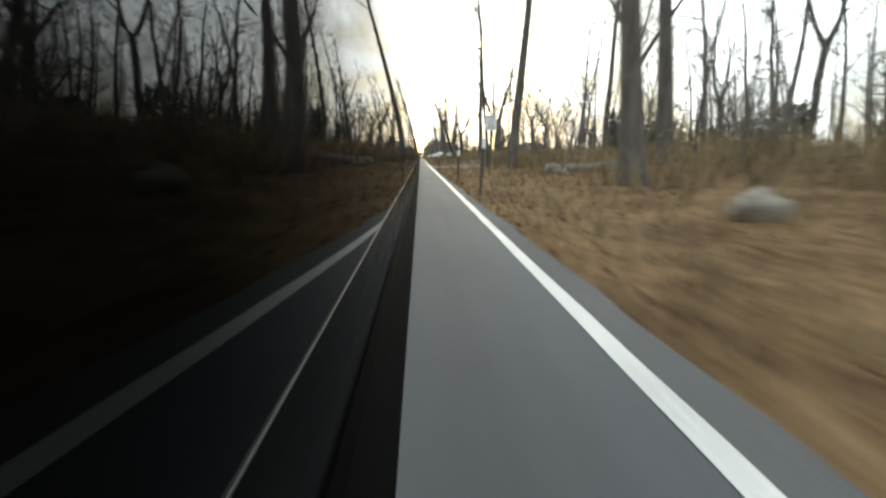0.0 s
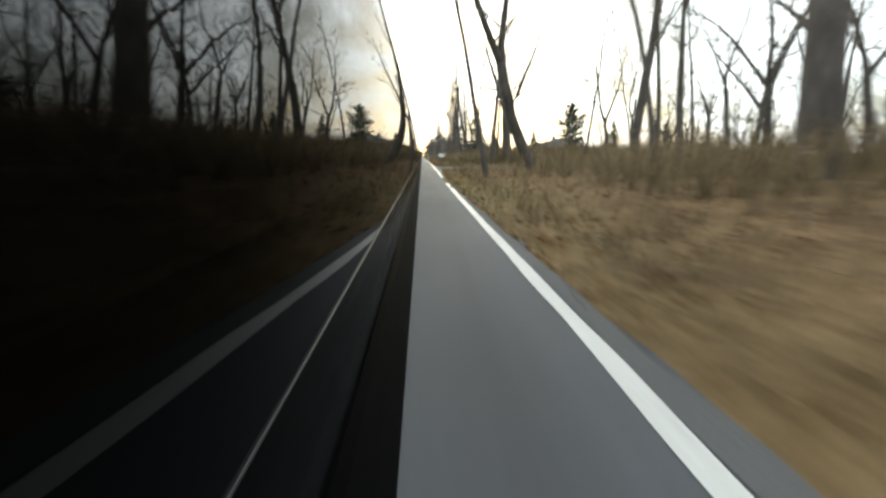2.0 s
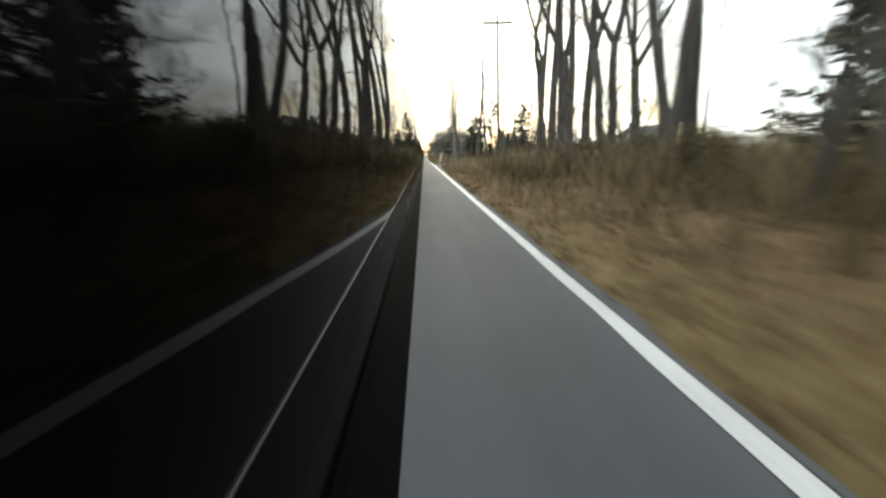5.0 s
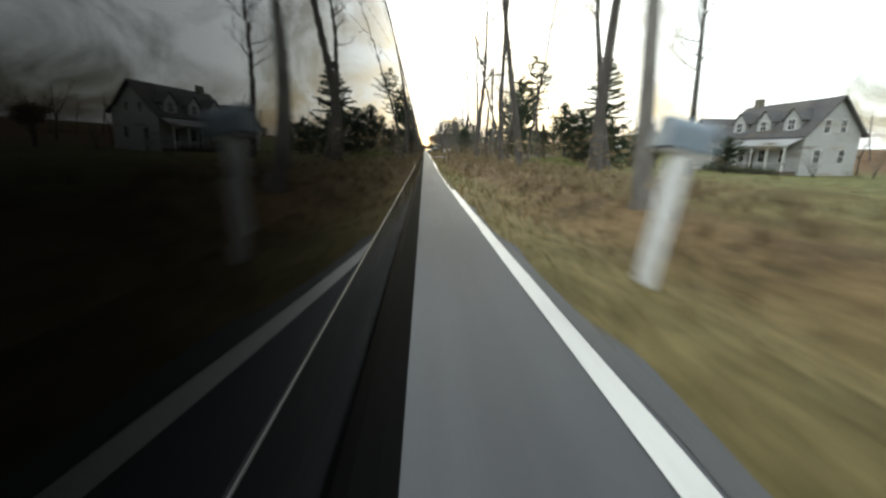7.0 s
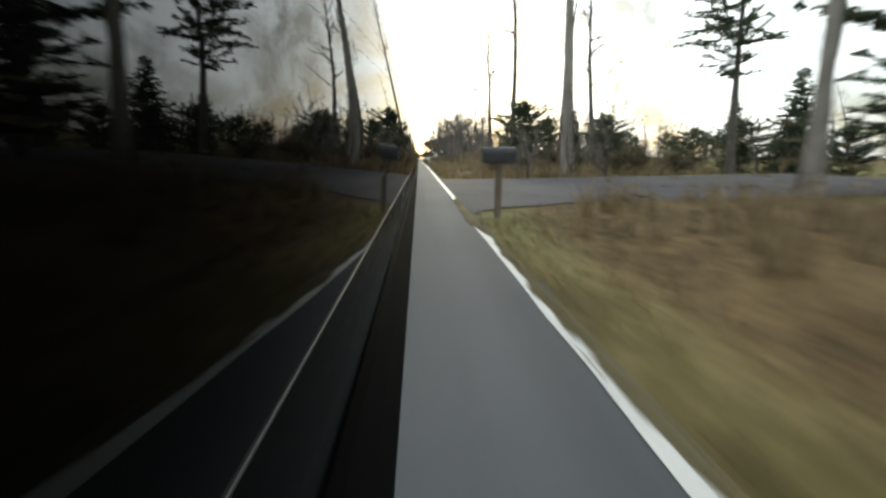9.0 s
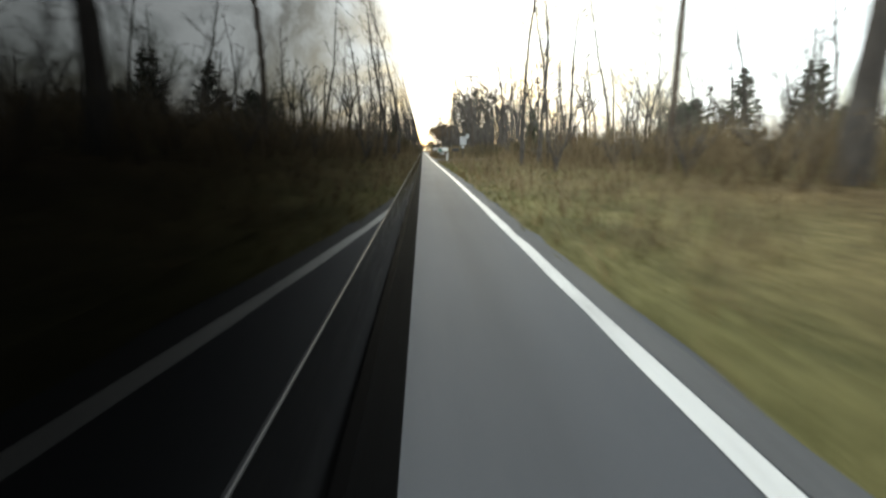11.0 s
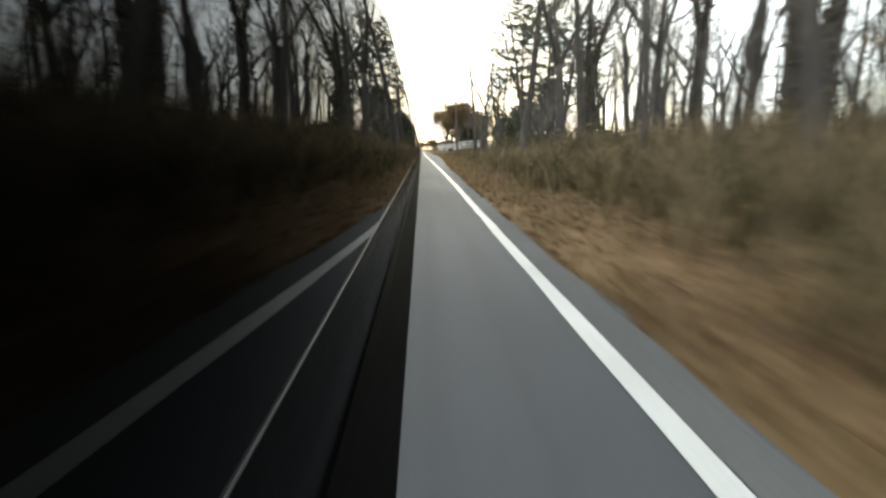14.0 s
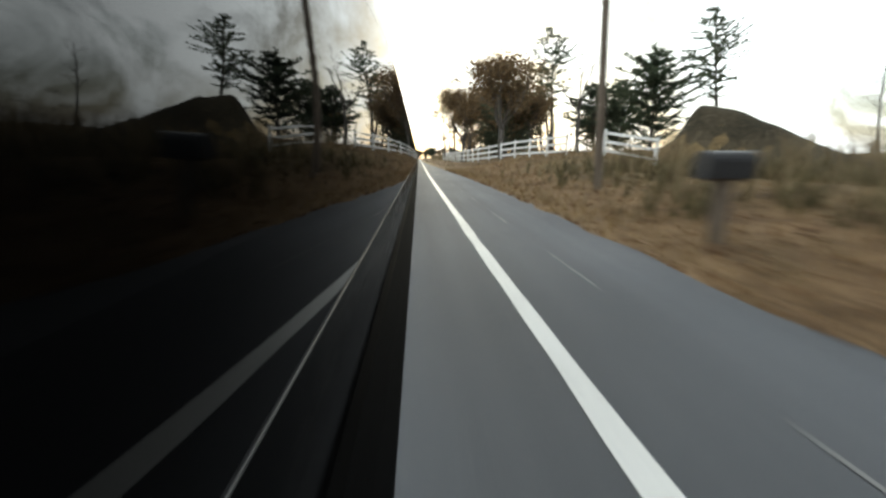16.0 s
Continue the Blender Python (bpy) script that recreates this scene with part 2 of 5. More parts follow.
bramble = ground_ramp([(0.055, 0.039, 0.019), (0.18, 0.125, 0.06)], ga.outputs[0])
gat2 = gn.new("ShaderNodeAttribute")
gat2.attribute_name = "bramble"
gmix2 = gn.new("ShaderNodeMixRGB")
gl.new(gat2.outputs["Fac"], gmix2.inputs["Fac"])
gl.new(gmix.outputs["Color"], gmix2.inputs[1])
gl.new(bramble, gmix2.inputs[2])
gl.new(gmix2.outputs["Color"], gb.inputs["Base Color"])
gbp = gn.new("ShaderNodeBump")
gbp.inputs["Strength"].default_value, gbp.inputs["Distance"].default_value = 0.8, 0.08
gl.new(g1.outputs["Fac"], gbp.inputs["Height"])
gl.new(gbp.outputs["Normal"], gb.inputs["Normal"])
M["ground"] = gm


# ---------------------------------------------------------------- mesh helpers
def mesh(name, verts, faces, mat, smooth=False):
    me = bpy.data.meshes.new(name)
    me.from_pydata(verts, [], faces)
    me.materials.append(mat)
    if smooth:
        me.polygons.foreach_set("use_smooth", [True] * len(me.polygons))
    me.update()
    return me


def part(name, bm, mat, parent=None, label="", smooth=False):
    """Links a bmesh, a mesh or (verts, faces) as ONE object under a thing or a part."""
    if isinstance(bm, tuple):
        me = mesh(name, bm[0], bm[1], mat, smooth)
    elif isinstance(bm, bpy.types.Mesh):
        me = bm
    else:
        bmesh.ops.recalc_face_normals(bm, faces=bm.faces)
        me = bpy.data.meshes.new(name)
        bm.to_mesh(me)
        bm.free()
        me.materials.append(mat)
        if smooth:
            me.polygons.foreach_set("use_smooth", [True] * len(me.polygons))
    ob = new(name, me)
    if parent:
        ob.parent = parent
    if label:
        ob["label"] = label
    return ob


def thing(name, m, label, category, group="", kind=""):
    e = new(name)
    e.empty_display_size = 0.2
    e.matrix_basis = m
    return tagged(e, label, category, group, kind)


def box(x0, x1, y0, y1, z0, z1, bevel=0.0, bm=None, m=None):
    bm = bm or bmesh.new()
    r = bmesh.ops.create_cube(bm, size=1.0, matrix=(m or Matrix()) @ Matrix.Translation(((x0 + x1) / 2, (y0 + y1) / 2, (z0 + z1) / 2))
                              @ Matrix.Diagonal((x1 - x0, y1 - y0, z1 - z0, 1)))
    if bevel:
        es = list({e for v in r["verts"] for e in v.link_edges})
        bmesh.ops.bevel(bm, geom=es, offset=bevel, segments=2, affect="EDGES", profile=0.5)
    return bm


def tube(V, F, points, radii, sides):
    """Adds a tapered tube along points to the lists V, F."""
    base = len(V)
    up = Vector((0.3, 0.2, 0.93))
    for i, p in enumerate(points):
        d = (points[min(i + 1, len(points) - 1)] - points[max(i - 1, 0)]).normalized()
        a = d.cross(up if abs(d.dot(up)) < 0.95 else Vector((1, 0, 0))).normalized()
        b = d.cross(a)
        for k in range(sides):
            w = 2 * math.pi * k / sides
            V.append(tuple(p + (a * math.cos(w) + b * math.sin(w)) * radii[i]))
    for i in range(len(points) - 1):
        for k in range(sides):
            j = (k + 1) % sides
            F.append((base + i * sides + k, base + i * sides + j, base + (i + 1) * sides + j, base + (i + 1) * sides + k))
    F.append(tuple(base + (len(points) - 1) * sides + k for k in range(sides)))


def lathe(rings, sides=12):
    """A turned body from (radius, z) rings, closed at both ends."""
    V, F = [], []
    for r, z in rings:
        V += [(r * math.cos(2 * math.pi * k / sides), r * math.sin(2 * math.pi * k / sides), z) for k in range(sides)]
    for i in range(len(rings) - 1):
        for k in range(sides):
            j = (k + 1) % sides
            F.append((i * sides + k, i * sides + j, (i + 1) * sides + j, (i + 1) * sides + k))
    F.append(tuple(reversed(range(sides))))
    F.append(tuple(range((len(rings) - 1) * sides, len(rings) * sides)))
    return V, F


def lerp_table(table, y):
    ys, vs = zip(*table)
    return np.interp(y, ys, vs)


def smooth_table(table, y):
    ys, vs = (np.array(a) for a in zip(*table))
    offs = np.linspace(-5, 5, 11)
    return np.mean([np.interp(np.asarray(y) + o, ys, vs) for o in offs], axis=0)


# ---------------------------------------------------------------- plan of the road and its right side
LINE = [(-20, 0.88), (2.4, 0.888), (12.4, 0.873), (22.4, 0.858), (32.4, 0.801), (42.4, 0.813), (52.4, 0.788), (62.4, 0.900), (72.4, 0.915),
        (82.5, 1.050), (95, 1.06), (110, 0.95), (132.3, 0.820), (142.3, 0.683), (152.5, 0.591), (162.6, 0.630), (172.5, 0.737), (182.5, 0.761),
        (205, 0.86), (232.3, 0.970), (242.4, 0.881), (252.3, 0.799), (262.3, 0.774), (272.3, 0.776), (282.3, 0.795), (292.4, 0.840),
        (302.5, 0.766), (312.5, 0.72), (322.5, 0.60), (340, 0.5), (400, 0.6), (1500, 0.6)]
EDGE = [(-20, 0.30), (2, 0.28), (12, 0.2), (22, 0.12), (32, 0.3), (42, 0.2), (52, 0.08), (62, 0.14), (66, 0.5), (72, 0.6), (76, 0.16), (81, 0.07), (95, 0.1), (110, 0.15), (124, 0.2), (129, 0.5),
        (133, 0.55), (138, 0.3), (142, 0.12), (150, 0.03), (158, 0.03), (182, 0.05), (205, 0.15), (232, 0.28), (242, 0.24), (252, 0.35), (258, 0.45), (262, 0.5), (272, 0.36),
        (282, 0.25), (292, 0.35), (302, 0.6), (312, 1.0), (322, 1.45), (335, 1.7), (360, 1.2), (400, 0.4), (1500, 0.3)]
GREEN = [(-20, 0.05), (20, 0.1), (32, 0.35), (42, 0.2), (50, 0.55), (60, 0.5), (69, 0.9), (77, 0.95), (84, 0.4), (110, 0.3), (128, 0.5), (140, 0.75), (150, 0.85),
         (170, 0.8), (180, 0.95), (192, 0.9), (210, 0.7), (232, 0.95), (250, 1.0), (262, 0.75), (272, 0.3), (282, 0.12), (295, 0.03), (320, 0.03),
         (340, 0.15), (400, 0.4)]
# driveways that join the road: y from, y to, reach in x, material, slant
DRIVES = [(29.5, 37.2, 7.0, "old_asphalt", -0.5), (67.3, 71.8, 6.5, "old_asphalt", -0.04), (133.3, 136.6, 26, "gravel", -0.1), (187.5, 196.5, 16, "old_asphalt", 0.04),
          (253.8, 259.8, 30, "old_asphalt", 0.04)]
rng = np.random.default_rng(4)


def line_x(y):
    return smooth_table(LINE, y) - 0.012


def pave_x(y):
    return line_x(y) + smooth_table(EDGE, y)


def in_drive(x, y):
    inside = np.zeros(np.shape(y), bool)
    for y0, y1, reach, _, slant in DRIVES:
        y0, y1 = y0 + slant * (x - 1), y1 + slant * (x - 1)
        flare = np.maximum(0, 2.0 - (x - 1.0)) * 0.8
        inside |= (y > y0 - flare) & (y < y1 + flare * 0.4) & (x < reach)
    return inside


def wave(x, y, s, k=0.0):
    return np.sin(x / s + 1.3 * k) * np.cos(y / s * 0.83 + k) + 0.5 * np.sin(x / s * 2.1 + y / s * 1.7 + k)


def heap(x, y):
    """Shape of the old soil heap behind the fence: steep at one end, long at the other."""
    u, v = (x - 14.6) * 0.84 - (y - 340.6) * 0.545, (x - 14.6) * 0.545 + (y - 340.6) * 0.84
    return np.exp(-(u / np.where(u < 0, 1.0, 4.8)) ** 2 - (v / 2.2) ** 2)


def ground_z(x, y):
    """Height of the land: flat under the road, a shallow ditch, then a gentle rise with humps."""
    x, y = np.asarray(x, float), np.asarray(y, float)
    d = np.maximum(0, x - pave_x(y))
    ditch = lerp_table([(-20, 0.05), (60, 0.05), (130, 0.1), (142, 0.28), (160, 0.3), (185, 0.2), (215, 0.05), (232, 0.0), (265, 0.1), (400, 0.05)], y)
    rise = lerp_table([(-20, 0.35), (50, 0.4), (110, 0.35), (135, 0.1), (200, 0.1), (225, 0.35), (245, 0.45), (262, 0.25), (275, 0.6), (310, 0.6), (326, 0.8), (336, 0.9), (345, 1.2), (400, 1.2), (500, 0.6)], y)
    z = -0.03 - ditch * np.exp(-((d - 1.5) / 0.7) ** 2) + rise * (1 - np.exp(-(d / 5.0) ** 2))
    z = z + 0.05 * wave(x, y, 1.7) * np.clip(d - 0.3, 0, 1) + 0.15 * wave(x, y, 9.0, 2) * np.clip(d / 6 - 0.5, 0, 1)
    yard = np.clip((y - 134) / 10, 0, 1) * np.clip((238 - y) / 16, 0, 1)
    z = z + yard * np.interp(x, [3.5, 9, 16, 42, 80], [0, -0.25, -0.8, -2.5, -2.9])
    z = z - 0.8 * np.clip((x - 5.5) / 3.5, 0, 1) * np.clip((77 - y) / 7, 0, 1) * np.clip((y - 56) / 5, 0, 1)
    z = z - 0.75 * np.clip((x - 6.5) / 4, 0, 1) * np.clip((y - 316) / 6, 0, 1) * np.clip((341 - y) / 5, 0, 1)
    z = z + 2.4 * heap(x, y)
    flat = np.zeros_like(z)
    for y0, y1, reach, _, slant in DRIVES:
        y0, y1 = y0 + slant * (x - 1), y1 + slant * (x - 1)
        flat = np.maximum(flat, np.clip(1 - np.maximum(np.maximum(y0 - 1 - y, y - y1 - 1), x - reach - 1) / 2.0, 0, 1))
    z = z * (1 - flat) + flat * (-0.03 + 0.012 * d)
    lx = np.clip((x + 3.9) / -3.0, 0, 1)
    z = np.where(x < -3.6, -0.03 - 0.2 * lx + 0.1 * wave(x, y, 8.0) * np.clip(-x / 8 - 0.5, 0, 1), z)
    under = (x > -3.8) & (d <= 0.0)
    return np.where(under, -0.06, z)


# ---------------------------------------------------------------- ground, road, driveways
gx = [-2500, -900, -300, -120, -60, -30, -16, -9, -6, -4.4, -3.9, -2, -0.5, 0.4]
gx += [0.6 + 0.14 * i for i in range(20)] + [3.5 + 0.35 * i for i in range(20)] + [10.5 + 1.5 * i for i in range(22)] + [48, 60, 80, 120, 220, 500, 1200, 2500]
gy = [-1500, -400, -120, -60, -35] + [-24 + 1.0 * i for i in range(420)] + [400, 412, 430, 460, 520, 620, 800, 1200, 2000, 3500]
GX, GY = np.meshgrid(np.array(gx), np.array(gy))
GZ = ground_z(GX, GY)
nx, ny = len(gx), len(gy)
gfaces = [(j * nx + i, j * nx + i + 1, (j + 1) * nx + i + 1, (j + 1) * nx + i) for j in range(ny - 1) for i in range(nx - 1)]
ground = part("ground", (list(zip(GX.ravel(), GY.ravel(), GZ.ravel())), gfaces), M["ground"], smooth=True)
tagged(ground, "roadside land with dry grass, leaf litter and lawn", "ground", kind="structure")

# bare dark soil over the heap
U, W = np.meshgrid(np.linspace(9.0, 24.0, 76), np.linspace(332.0, 348.0, 81))
HZ = ground_z(U, W) + 0.09 * np.clip(heap(U, W) * 8, -1, 1) - 0.05 + 0.05 * wave(U, W, 0.35, 3) * heap(U, W)
keep_cell = heap(U, W) > 0.04
hf = [(j * 76 + i, j * 76 + i + 1, (j + 1) * 76 + i + 1, (j + 1) * 76 + i) for j in range(80) for i in range(75) if keep_cell[j, i]]
tagged(part("earth_mound", (list(zip(U.ravel(), W.ravel(), HZ.ravel())), hf), M["dark_soil"], smooth=True), "long weathered mound of dark brown soil", "earth mound")


def greenness(x, y):
    d = x - pave_x(y)
    wide = lerp_table([(60, 2.6), (138, 2.6), (148, 2.4), (156, 1.6), (205, 1.5), (222, 9.0), (258, 9.0), (263, 0.6), (285, 0.7), (300, 1.6)], y)
    verge = 0.85 * smooth_table(GREEN, y) * np.clip(1.25 - d / wide, 0, 1)
    yard = ((x > 7.2) & (x < 75) & (y > 138) & (y < 245)) * np.clip((x - 7.2) / 2.2, 0, 1) * np.clip((y - 138) / 6, 0, 1)
    patch = np.clip(0.5 + 0.5 * wave(x, y, 2.3, 1), 0, 1)
    field = (0.35 + 0.45 * patch) * np.clip((x - 3.0) / 1.5, 0, 1) * np.clip((y - 136) / 2, 0, 1) * np.clip((168 - y) / 8, 0, 1)
    return np.where(x > 0, np.clip(np.maximum(np.maximum(verge * (0.65 + 0.5 * patch), yard * 0.95), field), 0, 1), 0.25 * patch)


def brambly(x, y):
    """How far dark brambles and wet leaves cover the bare land."""
    d = x - pave_x(y)
    zone = lerp_table([(-20, 0.1), (20, 0.2), (44, 0.35), (50, 0.75), (62, 0.75), (80, 0.6), (125, 0.6), (136, 0.2), (146, 0.25), (152, 0.5), (160, 0.75), (180, 1.0), (206, 0.95), (222, 0.2), (250, 0.2), (261, 0.9), (290, 0.95), (298, 0.85), (304, 0.75), (318, 0.75), (326, 0.95), (338, 0.95), (346, 0.5), (400, 0.3)], y)
    start = lerp_table([(-20, 4), (80, 3.0), (140, 2.0), (150, 1.2), (205, 1.2), (262, 1.0), (275, 1.5), (300, 2.0), (315, 3.2), (322, 3.5), (330, 2.6), (345, 3.5), (400, 4)], y)
    lawn_edge = np.where((y > 138) & (y < 245), np.clip((8.4 - x) / 1.8, 0, 1), 1.0)
    return np.clip(zone * np.clip((d - start * 0.7) / (0.6 * start), 0, 1) * lawn_edge * (0.75 + 0.4 * np.clip(0.5 + 0.5 * wave(x, y, 3.1, 4), 0, 1)) + 1.5 * heap(x, y), 0, 1) * (x > 0)


at2 = ground.data.attributes.new("bramble", "FLOAT", "POINT")
at2.data.foreach_set("value", brambly(GX, GY).ravel().astype(np.float32))
at = ground.data.attributes.new("green", "FLOAT", "POINT")
at.data.foreach_set("value", greenness(GX, GY).ravel().astype(np.float32))

ry = np.concatenate([np.arange(-30, 420, 0.5), [450, 520, 650, 900, 1400]])
cross = [-3.75, -2.4, -0.9, 0.25]
V, F = [], []
ragged = 0.03 * np.sin(ry * 2.9) + 0.025 * np.sin(ry * 5.3 + 1) + np.random.default_rng(3).normal(0, 0.02, len(ry))
for y, e, r in zip(ry, pave_x(ry), ragged):
    V += [(-3.78, y, -0.1)] + [(x, y, 0.012 * (1 - abs(x + 1.5) / 2.6)) for x in cross] + [(e + r, y, -0.012), (e + r + 0.03, y, -0.1)]
for j in range(len(ry) - 1):
    for i in range(6):
        F.append((j * 7 + i, j * 7 + i + 1, (j + 1) * 7 + i + 1, (j + 1) * 7 + i))
road = tagged(part("road", (V, F), M["asphalt"]), "grey asphalt two-lane country road", "road", kind="structure")


def road_z(x, y):
    e = pave_x(y)
    return np.where(x < 0.25, 0.012 * (1 - abs(x + 1.5) / 2.6), np.interp(0, [0], [0]) + 0.0039 + (x - 0.25) / np.maximum(e - 0.25, 0.1) * -0.0159)


def stripe(name, centre, width, mat, ys, gap=None, z0=0.004, seed=1):
    """A painted stripe that follows centre(y), with slightly uneven edges."""
    r = np.random.default_rng(seed)
    V, F = [], []
    c = centre(ys)
    a = r.normal(0, 0.004, len(ys))
    b = r.normal(0, 0.004, len(ys))
    for y, x, p, q in zip(ys, c, a, b):
        for xx in (x - width / 2 + p, x + width / 2 + q):
            V.append((xx, y, float(road_z(xx, y)) + z0))
    for j in range(len(ys) - 1):
        if gap and (ys[j] % (gap[0] + gap[1])) > gap[0]:
            continue
        F.append((2 * j, 2 * j + 1, 2 * j + 3, 2 * j + 2))
    return part(name, (V, F), mat)


sy = np.concatenate([np.arange(-20, 420, 0.5), [500, 700, 1300]])
tagged(stripe("edge_line", line_x, 0.105, M["line_paint"], sy), "worn white edge line painted on the asphalt", "road line", kind="structure")
for off, sd in ((-2.27, 2), (-2.47, 3)):
    tagged(stripe("centre_line", lambda y, o=off: np.full(len(y), o), 0.1, M["yellow_paint"], sy, seed=sd), "yellow centre line on the asphalt", "road line", kind="structure")
tagged(stripe("old_line", lambda y: line_x(y) + 0.6, 0.013, M["old_line_paint"], np.arange(318, 345, 0.25), gap=(1.0, 1.6), seed=5),
       "faint thin line on the paved shoulder", "road line", kind="structure")

# the dusty shoulder between the line and the verge
hy = np.arange(-20, 300, 0.5)
hq = np.random.default_rng(8)
inner = line_x(hy) + 0.062 + hq.normal(0, 0.006, len(hy))
outer = np.minimum(pave_x(hy) - 0.01 + hq.normal(0, 0.015, len(hy)), inner + 0.4 * np.clip((300 - hy) / 6, 0, 1))
V, F = [], []
for y, a, b in zip(hy, inner, np.maximum(outer, inner + 0.005)):
    V += [(x, y, float(road_z(x, y)) + 0.003) for x in (a, (a + b) / 2, b)]
for j in range(len(hy) - 1):
    F += [(3 * j + i, 3 * j + i + 1, 3 * j + i + 4, 3 * j + i + 3) for i in (0, 1)]
tagged(part("road_shoulder", (V, F), M["dusty_asphalt"]), "dusty pale grey asphalt shoulder beside the edge line", "road", kind="structure")

# soil and turf that have crept over the edge line: y from, y to, reach past the line's outer edge
COVER = [(50.6, 52.0, 0.05), (52.6, 56.4, 0.115), (76.0, 80.0, 0.045), (148.5, 159.5, 0.08), (172.9, 178.2, 0.13), (180.6, 184.4, 0.055), (184.2, 189.0, 0.14), (207.0, 212.0, 0.05)]
cr = np.random.default_rng(17)
for y0, y1, reach in COVER:
    ys = np.arange(y0, y1 + 0.01, 0.12)
    ease = np.clip(np.minimum(ys - y0, y1 - ys) / 0.9, 0, 1) ** 0.7
    jag = cr.normal(0, 0.011, len(ys)) + 0.012 * np.sin(ys * 5.1 + y0) + 0.01 * np.sin(ys * 11.7)
    inner = line_x(ys) + 0.056 - ease * reach + jag * (0.4 + ease)
    outer = pave_x(ys) + 0.07
    V, F = [], []
    for y, a, b, k in zip(ys, inner, outer, ease):
        b = max(b, a + 0.02)
        m = a + (b - a) * 0.4
        V += [(a, y, float(road_z(a, y)) + 0.0055), (m, y, float(road_z(m, y)) + 0.009 + 0.014 * k), (b, y, -0.03)]
    for j in range(len(ys) - 1):
        F += [(3 * j, 3 * j + 1, 3 * j + 4, 3 * j + 3), (3 * j + 1, 3 * j + 2, 3 * j + 5, 3 * j + 4)]
    tagged(part("verge_soil", (V, F), M["verge_soil"]), "soil and short turf creeping over the road edge", "ground", kind="structure")

for y0, y1, reach, mat, slant in DRIVES:
    V, F = [], []
    xs = np.concatenate([np.linspace(0.0, 1, 9) ** 1.5 * 3.2, 3.2 + np.linspace(0.08, 1, 10) * (reach - 3.2)])
    for i, dx in enumerate(xs):
        flare = 1.7 * math.exp(-dx / 0.8)
        for k in range(9):
            y = (y0 - flare) + (y1 - y0 + 1.35 * flare) * k / 8
            x = float(pave_x(y)) - 0.16 + dx
            y += 0.12 * math.sin(3.1 * dx + k) * (k in (0, 8)) + dx * slant
            V.append((x, y, max(float(ground_z(x, y)), -0.03) + 0.022 if dx > 0.05 else -0.006))
    for i in range(len(xs) - 1):
        for k in range(8):
            F.append((i * 9 + k, (i + 1) * 9 + k, (i + 1) * 9 + k + 1, i * 9 + k + 1))
    tagged(part("driveway", (V, F), M[mat]), "worn grey driveway that joins the road", "driveway", "driveways", "structure")

# ---------------------------------------------------------------- the vehicle's flank, along the lane
FLANK_Y0, FLANK_Y1 = -4.0, 420.0


def flank_strip(name, profile, mat, parent, label=""):
    """A panel drawn out along the lane from an (x, z) profile."""
    n = len(profile)
    V = [(x, y, z) for y in (FLANK_Y0, FLANK_Y1) for x, z in profile]
    F = [(i, (i + 1) % n, n + (i + 1) % n, n + i) for i in range(n)]
    F += [tuple(reversed(range(n))), tuple(range(n, 2 * n))]
    return part(name, (V, F), mat, parent, label)


flank = thing("car", pose(0, 0, 0), "black glossy car flank with grey moulding and dusty sill", "car")
BELT = 0.835
SKIN_Z = np.linspace(0.6, 1.5, 181)
SKIN_TILT = np.interp(SKIN_Z, [0.6, 0.80, 0.85, 0.89, 0.96, 1.1, 1.42], [-2.5, -2.5, -2.1, -1.5, 1.0, 3.5, 8.0])
SKIN_X = np.concatenate([[0], np.cumsum(-np.tan(np.radians((SKIN_TILT[1:] + SKIN_TILT[:-1]) / 2)) * 0.005)])
SKIN_X += -0.108 - np.interp(0.80, SKIN_Z, SKIN_X)


def curve_x(z):
    """The skin's place at a height: it leans out up to the belt line and in above it."""
    return float(np.interp(z, SKIN_Z, SKIN_X))


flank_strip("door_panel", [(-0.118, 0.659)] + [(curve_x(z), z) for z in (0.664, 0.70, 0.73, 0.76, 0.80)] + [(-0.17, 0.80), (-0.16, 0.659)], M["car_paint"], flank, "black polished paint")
# added strip: its in-between gloss softens the reflection's edge below the glass
flank_strip("belt_trim", [(curve_x(z), z) for z in (0.80, 0.815, BELT)] + [(-0.17, BELT), (-0.17, 0.80)], M["belt_trim"], flank, "added black strip stepping reflections from paint to glass")
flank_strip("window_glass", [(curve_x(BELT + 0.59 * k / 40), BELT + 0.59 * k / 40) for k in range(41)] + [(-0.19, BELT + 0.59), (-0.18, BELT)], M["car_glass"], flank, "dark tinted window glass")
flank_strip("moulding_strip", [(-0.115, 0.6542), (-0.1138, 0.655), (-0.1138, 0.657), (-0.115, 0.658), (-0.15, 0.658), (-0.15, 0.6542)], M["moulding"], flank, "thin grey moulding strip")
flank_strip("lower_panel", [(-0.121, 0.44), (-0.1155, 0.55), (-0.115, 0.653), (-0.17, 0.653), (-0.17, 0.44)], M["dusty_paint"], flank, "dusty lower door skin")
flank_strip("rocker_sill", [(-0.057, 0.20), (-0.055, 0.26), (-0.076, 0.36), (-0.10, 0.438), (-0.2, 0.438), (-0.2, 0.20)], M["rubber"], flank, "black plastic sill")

# ---------------------------------------------------------------- trees
def rand_dir(r, up):
    a = r.uniform(0, 2 * math.pi)
    return Vector((math.cos(a) * math.cos(up), math.sin(a) * math.cos(up), math.sin(up)))


